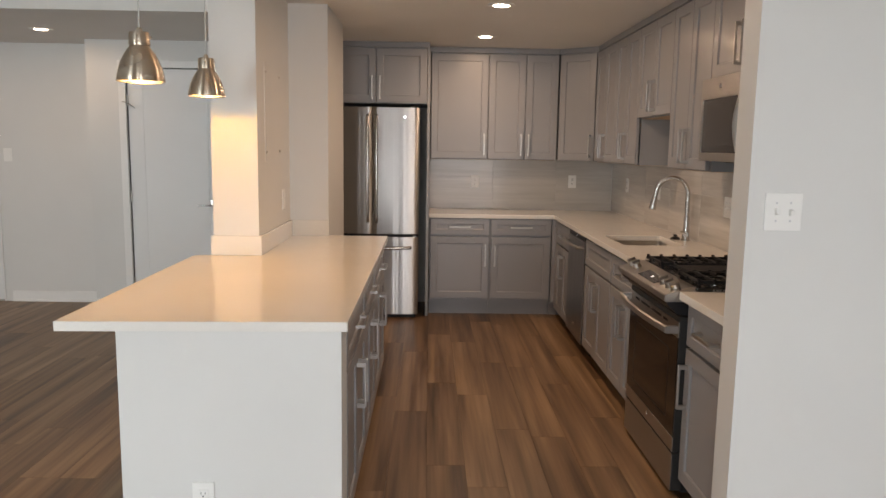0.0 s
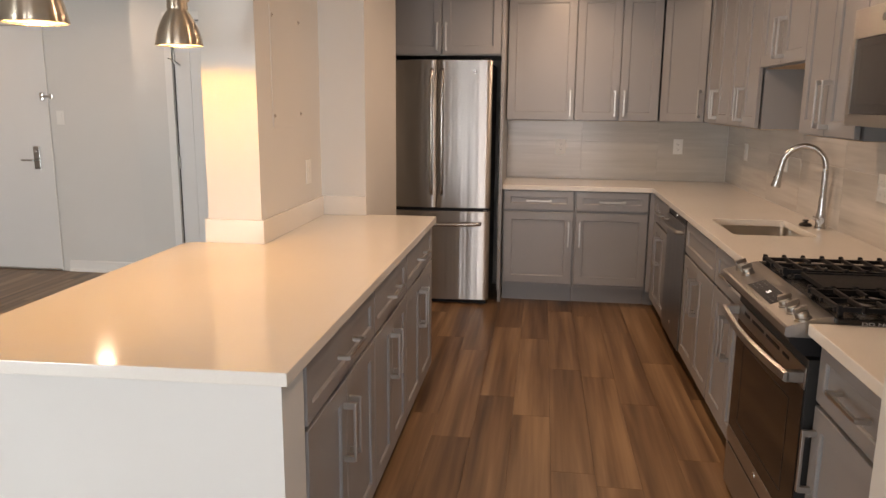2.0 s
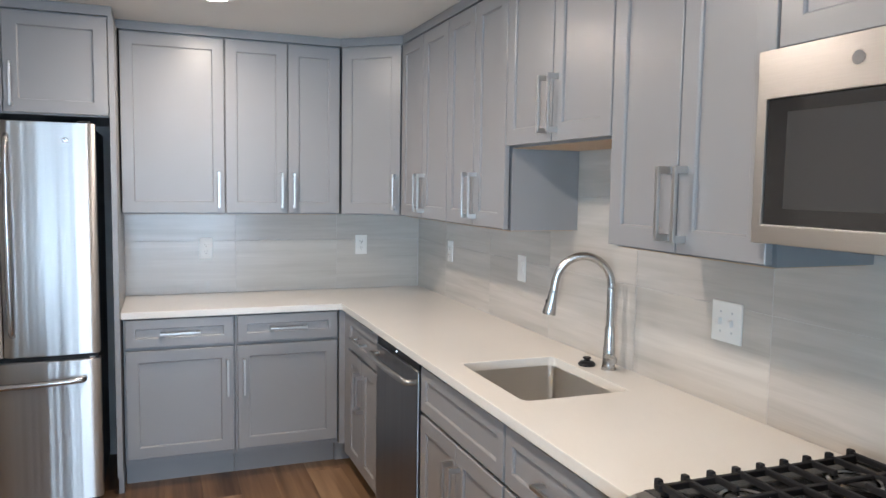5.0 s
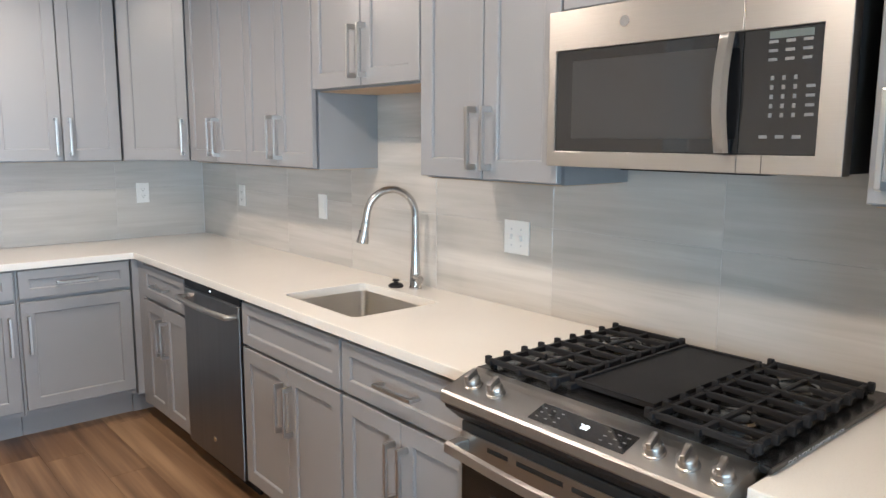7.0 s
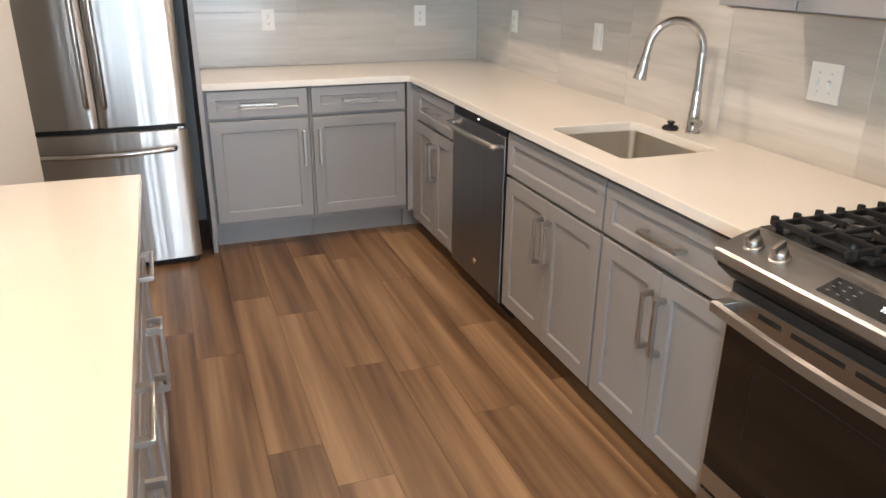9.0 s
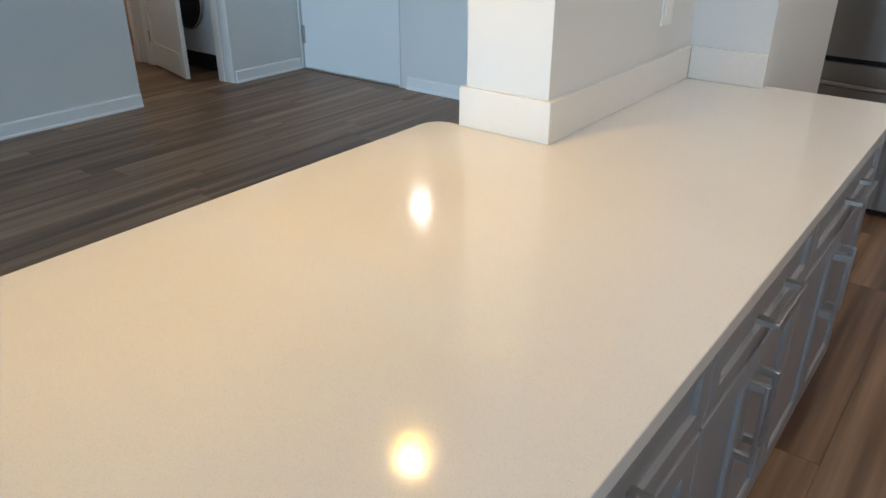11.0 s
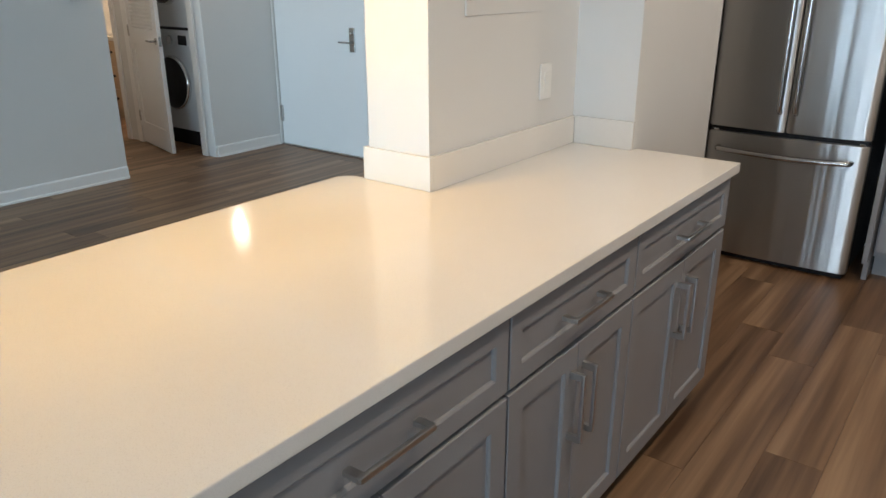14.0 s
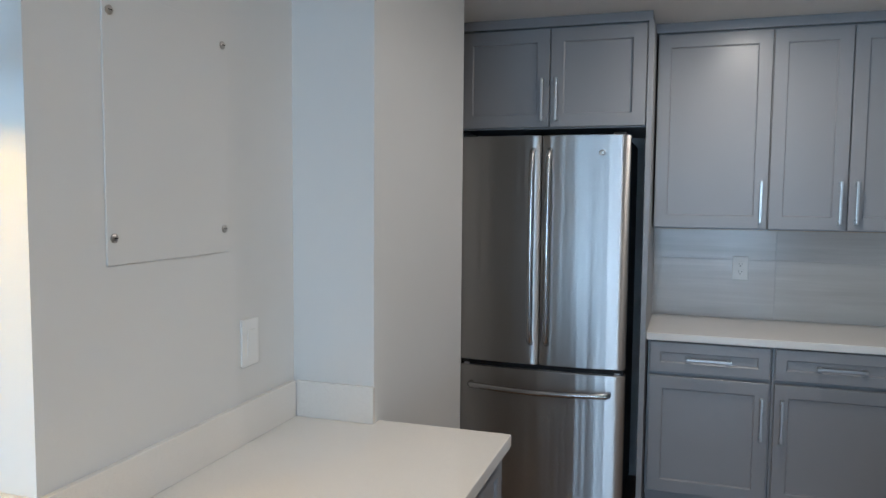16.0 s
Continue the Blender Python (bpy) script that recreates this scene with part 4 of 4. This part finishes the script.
for i in range(17):
    s = i / 16
    y = -0.052 - 0.022 * math.sin(math.pi * s)
    bar.append([(0.004 + (RW - 0.008) * s, y + dy, 0.744 + dz) for dy, dz in ((0.0, 0.016), (-0.010, 0.011), (-0.012, -0.011), (-0.002, -0.016), (0.005, -0.012), (0.005, 0.012))])
hb = part("oven_handle", rings(bmesh.new(), bar), M_STEEL_Y, od, "wide bowed stainless handle", True)
for u in (0.004, RW - 0.034):
    part("bracket", boxes((u, -0.055, 0.728, u + 0.03, -0.0045, 0.76), bevel=0.003), M_STEEL_Y, hb)
part("badge", turned(lathe([(0.013, 0), (0.012, 0.002)], 18), pose(RW / 2, -0.004, 0.24, 90)), M_CHROME, od, "round metal badge", True)
sd = part("storage_drawer", boxes((0.0, 0.0, 0.028, RW, 0.044, 0.195), bevel=0.003), M_CHARCOAL, rg, "black-sided storage drawer")
part("drawer_skin", boxes((0.001, -0.004, 0.029, RW - 0.001, -0.0005, 0.194), bevel=0.001), M_STEEL_Y, sd, "stainless drawer front")
part("side_trim", boxes((RW - 0.0015, 0.0455, 0.03, RW + 0.001, 0.10, 0.90)), M_BLACKP, rg)
prof = [(0.10, 0.93), (0.052, 0.9305), (0.034, 0.929), (0.012, 0.924), (-0.066, 0.898), (-0.072, 0.892), (-0.073, 0.872), (-0.068, 0.866), (0.10, 0.866)]
cp = part("control_panel", rings(bmesh.new(), [[(u, y, z) for y, z in prof] for u in (0.0, RW)]), M_STEEL_Y, rg)
part("under_panel", rings(bmesh.new(), [[(u, y, z) for y, z in ((-0.062, 0.8655), (-0.056, 0.85), (-0.012, 0.812), (0.043, 0.812), (0.043, 0.8655))] for u in (0.001, RW - 0.001)]), M_BLACKP, rg, "dark underside of the control panel")
slope = math.degrees(math.atan2(0.026, 0.078))


def on_panel(u, s):
    """A pose on the sloping panel, u along it and s from its front lip up to its back."""
    return pose(u, -0.066 + 0.078 * s, 0.898 + 0.026 * s, slope, 0, 0)


ds = part("display", turned(boxes((-0.128, -0.030, 0.0, 0.128, 0.030, 0.0022), bevel=0.0008), on_panel(0.405, 0.55)), M_GLASSBLK, cp, "black touch display")
part("digits", turned(boxes(*[(x, -0.006, 0.0023, x + 0.0025, 0.008, 0.0026) for x in (0.002, 0.009, 0.016)], *[(x, 0.0065, 0.0023, x + 0.007, 0.008, 0.0026) for x in (-0.003, 0.009)]), on_panel(0.405, 0.55)), M_DIGIT, ds, "lit clock digits")
for x in (-0.115, -0.09, -0.065, 0.06, 0.085, 0.108):
    for y in (-0.018, -0.002, 0.014):
        part("key_mark", turned(boxes((x, y, 0.0023, x + 0.008, y + 0.003, 0.0025)), on_panel(0.405, 0.55)), M_KEYS, ds)
knob_me = [(0.0235, 0.0), (0.0235, 0.004), (0.0195, 0.006), (0.0205, 0.018), (0.0185, 0.022), (0.017, 0.023)]
for u in (0.062, 0.142, 0.582, 0.655, 0.727):
    k = part("knob", turned(lathe(knob_me, 24), on_panel(u, 0.62)), M_STEEL_Y, rg, "stainless control knob", True)
    part("grip", turned(boxes((-0.006, -0.021, 0.021, 0.006, 0.021, 0.037), bevel=0.003), on_panel(u, 0.62) @ pose(0, 0, 0, 0, 0, 12)), M_STEEL_Y, k)
ct = part("cooktop", boxes((-0.006, 0.055, 0.9155, RW + 0.022, 0.662, 0.931), bevel=0.004), M_ENAMEL, rg, "black enamel cooktop")
for a, c in ((0.02, 0.29), (0.30, 0.46), (0.47, 0.74)):
    part("back_vent", boxes((a, 0.628, 0.9312, c, 0.642, 0.9335)), M_SLOT, ct)


def grate(u0, u1, y0, y1):
    bm = bmesh.new()
    zt, zb, n = 0.959, 0.941, 9
    um = (u0 + u1) / 2
    for x in (u0 + 0.02, um, u1 - 0.02):
        box(bm, x - 0.006, y0, zb, x + 0.006, y1, zt - 0.004, 0.002)
    burners = ((y0 + 0.13), (y1 - 0.13))
    for i in range(n):
        y = y0 + 0.012 + (y1 - y0 - 0.024) * i / (n - 1)
        near = min(abs(y - b) for b in burners)
        segs = ((u0, u1),) if near > 0.05 else ((u0, um - 0.035), (um + 0.035, u1))
        for a, c in segs:
            box(bm, a, y - 0.005, zb + 0.004, c, y + 0.005, zt, 0.003)
        for x in (u0, u1 - 0.016):
            box(bm, x, y - 0.007, zb, x + 0.016, y + 0.007, zt + 0.005, 0.004)
    for x in (u0 + 0.02, u1 - 0.02):
        for y in (y0 + 0.02, y1 - 0.02):
            box(bm, x - 0.006, y - 0.006, 0.9315, x + 0.006, y + 0.006, zb + 0.002)
    return bm


for u0, u1 in ((0.014, 0.258), (0.498, 0.752)):
    part("grate", grate(u0, u1, 0.06, 0.622), M_IRON, rg, "black cast-iron grate")
    for y in (0.195, 0.49):
        bn = part("burner", lathe([(0.045, 0.9312), (0.045, 0.942), (0.04, 0.945), (0.04, 0.948), (0.036, 0.950)], 24, True, True, (u0 + u1) / 2, y), M_ENAMEL, rg, "", True)
        part("burner_ring", lathe([(0.056, 0.9312), (0.057, 0.947), (0.051, 0.951), (0.046, 0.948)], 24, False, False, (u0 + u1) / 2, y), M_NICKEL, bn, "bright burner ring", True)
gd = part("griddle", boxes((0.268, 0.12, 0.938, 0.488, 0.60, 0.949), bevel=0.004), M_IRON, rg, "flat black griddle plate")
part("griddle_rim", plate([0.268, 0.277, 0.479, 0.488], [0.12, 0.13, 0.59, 0.60], lambda i, j: i != 1 or j != 1, 0.9492, 0.954, "xyz"), M_IRON, gd)
part("griddle_support", boxes((0.262, 0.10, 0.9315, 0.274, 0.622, 0.944), (0.482, 0.10, 0.9315, 0.494, 0.622, 0.944)), M_IRON, gd)
# warning strip printed along the cooktop edge
fnt = bpy.data.curves.new("warning_print", "FONT")
fnt.body, fnt.size, fnt.extrude = "DO NOT REMOVE UNTIL", 0.02, 0.0003
tmp = new("warning_print", fnt)
dep = bpy.context.evaluated_depsgraph_get()
txt = bpy.data.meshes.new_from_object(tmp.evaluated_get(dep))
bpy.data.objects.remove(tmp)
bpy.data.curves.remove(fnt)
txt.materials.clear()
txt.materials.append(M_MARK)
wl = new("warning_print", txt)
wl.parent = ct
wl.matrix_local = Matrix.Translation((RW + 0.0235, 0.12, 0.9165)) @ Matrix(((0, 0, 1, 0), (1, 0, 0, 0), (0, 1, 0, 0), (0, 0, 0, 1))) @ Matrix.Diagonal((1.15, 0.62, 1, 1))
tagged(wl, "pale warning print along the black edge")

# ---------------- microwave ----------------
MW, MZ0, MZ1 = 0.764, 1.457, 1.858
mw = thing("microwave", pose(1.926, 3.861, -0.010, 0, 0, R), "stainless over-the-range microwave with black glass door", "microwave")
part("case", boxes((0.012, 0.04, MZ0 + 0.004, MW - 0.004, 0.362, MZ1 - 0.002), bevel=0.002), M_CHARCOAL, mw)
part("face_frame", plate([0.0, 0.026, 0.544, 0.5445, 0.71, MW], [MZ0, 1.497, 1.757, MZ1], lambda i, j: not (i in (1, 3) and j == 1) and i != 2, 0.0, 0.039, "xzy", 0.002), M_STEEL_Y, mw, "stainless face")
gl = part("door_glass", boxes((0.0262, 0.004, 1.4972, 0.5438, 0.03, 1.7568), bevel=0.002), M_GLASSBLK, mw, "black door glass")
part("door_window", boxes((0.08, 0.0028, 1.531, 0.482, 0.0038, 1.728)), M_MESHGLASS, gl, "grey screened window")
kp = part("keypad", boxes((0.5447, 0.004, 1.4972, 0.7098, 0.03, 1.7568), bevel=0.002), M_GLASSBLK, mw, "black keypad panel")
for r in [*[(0.608 + 0.024 * i, 0.003, 1.575 + 0.019 * j, 0.615 + 0.024 * i, 0.0036, 1.584 + 0.019 * j) for i in range(3) for j in range(5)], *[(0.682, 0.003, 1.577 + 0.019 * j, 0.700, 0.0036, 1.583 + 0.019 * j) for j in range(4)], *[(0.59 + 0.035 * i, 0.003, 1.532, 0.608 + 0.035 * i, 0.0036, 1.539) for i in range(3)], *[(0.60 + 0.035 * i, 0.003, 1.69 + 0.018 * j, 0.619 + 0.035 * i, 0.0036, 1.696 + 0.018 * j) for i in range(3) for j in range(3)]]:
    part("key_mark", boxes(r), M_KEYS, kp)
part("clock_window", boxes((0.60, 0.003, 1.735, 0.69, 0.0036, 1.75)), M_SCREEN, kp)
hl = []
for i in range(13):
    s = i / 12
    y = -0.012 - 0.020 * math.sin(math.pi * s)
    hl.append([(0.496 + du, y + dy, 1.50 + 0.255 * s) for du, dy in ((0.0, 0.004), (0.006, -0.008), (0.028, -0.010), (0.036, 0.0), (0.032, 0.008), (0.004, 0.008))])
part("handle", rings(bmesh.new(), hl), M_STEEL_Z, gl, "bowed stainless handle", True)
for mz in (1.50, 1.725):
    part("handle_mount", boxes((0.501, -0.012, mz, 0.527, 0.0038, mz + 0.03)), M_BLACKP, gl)
part("door_gap", boxes((0.6, -0.0006, MZ0 + 0.002, 0.6015, 0.0, 1.496)), M_SLOT, mw)
part("underside_vent", boxes((0.20, 0.06, MZ0 - 0.006, 0.58, 0.30, MZ0 + 0.003)), M_BLACKP, mw, "dark vent grille underneath")
part("badge", turned(lathe([(0.014, 0), (0.013, 0.002)], 20), pose(0.24, 0, 1.812, 90)), M_CHROME, mw, "round metal badge", True)

# ---------------- laundry and bathroom, seen from afar ----------------
def machine(z, label, top, group):
    root = thing("washing_machine" if not top else "dryer", pose(-5.70, 6.38, z), label, "washer" if not top else "dryer", group)
    w, h = 0.68, 0.86 if top else 0.92
    dz = h - 0.92
    part("body", boxes((0, 0, 0, w, 0.62, h), bevel=0.012), M_APPL, root)
    zc = 0.44
    dr = part("door", turned(lathe([(0.25, 0.0), (0.25, 0.02), (0.243, 0.034), (0.232, 0.04)], 40), pose(w / 2 + 0.02, 0, zc, 90)), M_CHROME, root, "round porthole door", True)
    part("door_glass", turned(lathe([(0.234, 0.0405), (0.215, 0.054), (0.14, 0.07), (0.05, 0.075)], 36), pose(w / 2 + 0.02, 0, zc, 90)), M_GLASSBLK, dr, "dark bulging glass", True)
    pn = part("control_panel", boxes((0.02, -0.008, 0.76 + dz, w - 0.02, -0.0005, 0.90 + dz), bevel=0.003), M_APPL, root)
    part("dial", turned(lathe([(0.042, 0), (0.038, 0.02), (0.03, 0.024)], 24), pose(0.37, -0.008, 0.83 + dz, 90)), M_CHROME, pn, "chrome dial", True)
    part("display", boxes((0.49, -0.0095, 0.79 + dz, 0.62, -0.0082, 0.875 + dz)), M_GLASSBLK, pn, "dark display")
    part("drawer", boxes((0.06, -0.0095, 0.80 + dz, 0.25, -0.0082, 0.87 + dz)), M_CHARCOAL if top else M_APPL, pn)


machine(0.14, "white front-loading washing machine on a dark plinth", False, "stacked laundry machines")
machine(1.085, "white dryer stacked on the washing machine", True, "stacked laundry machines")
pl = thing("plinth", pose(0, 0, 0), "dark plinth under the washing machine", "plinth")
part("box", boxes((-5.69, 6.40, 0, -5.03, 6.98, 0.139)), M_BLACKP, pl)
sr = thing("stacking_strip", pose(0, 0, 0), "dark stacking strip between washer and dryer", "strip")
part("strip", boxes((-5.695, 6.385, 1.0605, -5.025, 6.98, 1.0845)), M_BLACKP, sr)
vn = thing("vanity", pose(-7.295, 6.75, 0), "pale oak bathroom vanity with a white top", "vanity")
part("body", boxes((0, 0, 0.1, 0.33, 0.55, 0.86)), M_VANITY, vn)
part("top", boxes((0.0, -0.02, 0.8605, 0.345, 0.56, 0.9), bevel=0.004), M_QUARTZ, vn)
part("toe_kick", boxes((0.0, 0.06, 0, 0.33, 0.5, 0.099)), M_VANITY, vn)
for z in (0.64, 0.38, 0.13):
    dr = part("drawer", boxes((0.01, -0.015, z, 0.32, -0.0005, z + 0.2), bevel=0.002), M_VANITY, vn)
    part("knob", turned(lathe([(0.012, 0), (0.014, 0.02)], 12), pose(0.25, -0.015, z + 0.1, 90)), M_BLACKP, dr)
cl = thing("ceiling_light", pose(-6.4, 7.3, ZC), "round bathroom ceiling light, switched on", "ceiling light")
part("diffuser", lathe([(0.14, 0.0), (0.14, -0.03), (0.10, -0.06), (0.03, -0.068)], 28), glow("bath_diffuser", (1.0, 0.72, 0.45), 6), cl, "", True)
spot_lamp("bath_lamp", (-6.4, 7.3, ZC - 0.08), 80, (1.0, 0.66, 0.38), 170, 0.3, 0.1)
lb = thing("closet_light", pose(-5.2, 6.62, ZC), "small laundry closet light, switched on", "ceiling light")
part("diffuser", lathe([(0.07, 0.0), (0.07, -0.03), (0.05, -0.05), (0.02, -0.055)], 24), glow("closet_diffuser", (1.0, 0.86, 0.62), 5), lb, "", True)
spot_lamp("closet_lamp", (-5.2, 6.7, ZC - 0.07), 26, (1.0, 0.82, 0.58), 165, 0.4, 0.06)

# ---------------- wall tiles ----------------
setting("tile_bed_back", boxes((0.553, 7.097, ZT - 0.03, 2.31, 7.114, UZ0 + 0.03)), M_GROUT, "grout bed of the back tiling", "tiling")
setting("tile_bed_right", boxes((2.293, 2.556, ZT - 0.03, 2.3095, 7.096, 1.90)), M_GROUT, "grout bed of the range wall tiling", "tiling")
tb, tr = bpy.data.objects["tile_bed_back"], bpy.data.objects["tile_bed_right"]
TILES = {}


def tile(w, h, face, u, z, plane, parent):
    key = (round(w, 3), round(h, 3), face)
    if key not in TILES:
        b2 = bmesh.new()

        def loop(off, d):
            c = [(off, d, off), (w - off, d, off), (w - off, d, h - off), (off, d, h - off)]
            return c if face == "y" else [(d, -x, zz) for x, d, zz in c]
        TILES[key] = mesh_of("tile", rings(b2, [loop(0, 0.003), loop(0, 0.001), loop(0.001, 0)], False), M_TILE)
    ob = new("tile", TILES[key])
    ob.parent = parent
    ob.location = (u, plane, z) if face == "y" else (plane, u, z)


J = 0.0016
for z0, z1 in ((ZT + 0.001, 1.219), (1.219, UZ0 + 0.02)):
    cuts = [0.556, 1.155, 1.757, 2.288]
    for a, c in zip(cuts, cuts[1:]):
        tile(c - a - J, z1 - z0 - J, "y", a + J / 2, z0 + J / 2, 7.0955, tb)
for z0, z1 in ((ZT + 0.001, 1.219), (1.219, 1.524), (1.524, 1.86)):
    cuts = [7.094, 6.60, 5.99, 5.38, 4.765, 4.15, 3.535, 2.92, 2.558]
    for a, c in zip(cuts, cuts[1:]):
        tile(a - c - J, z1 - z0 - J, "x", a - J / 2, z0 + J / 2, 2.2915, tr)

# ---------------- plank floor ----------------
PW, PL = 0.1825, 1.23
rng = random.Random(7)
KNOWN = {0: 5.60, 2: 5.865, 3: 5.64, 5: 4.99, 6: 5.86}
floor_ob = bpy.data.objects["floor"]
PLANKS, rest = {}, bmesh.new()
g = 0.0004


def plank_loops(x0, y0, x1, y1):
    return [[(x0 + o, y0 + o, z), (x1 - o, y0 + o, z), (x1 - o, y1 - o, z), (x0 + o, y1 - o, z)] for o, z in ((0, -0.011), (0, -0.0004), (0.0005, 0.0))]


count = 0
x_first = 0.1915
for k in range(-41, 14):
    xa = x_first + k * PW
    xb = xa + PW
    if xb < -7.3 or xa > 2.76:
        continue
    end = KNOWN.get(k, rng.uniform(4.4, 5.6))
    y = end - math.ceil((end + 3.0) / PL) * PL
    while y < 7.95:
        a, c = max(y, -3.0), min(y + PL, 7.95)
        y += PL
        if c - a < 0.03:
            continue
        near = xa > -2.9 and c > 1.0 and a < 7.0 and count < 300
        if near:
            key = round(c - a, 3)
            if key not in PLANKS:
                PLANKS[key] = mesh_of("plank", rings(bmesh.new(), plank_loops(g, g, PW - g, c - a - g), False), M_WOOD)
            ob = new("plank", PLANKS[key])
            ob.parent = floor_ob
            ob.location = (xa, a, 0)
            count += 1
        else:
            rings(rest, plank_loops(xa + g, a + g, xb - g, c - g), False)
ob = part("planks", rest, M_WOOD, floor_ob, "walnut-toned planks of the living room and hall")
ob["kind"] = "stuff"
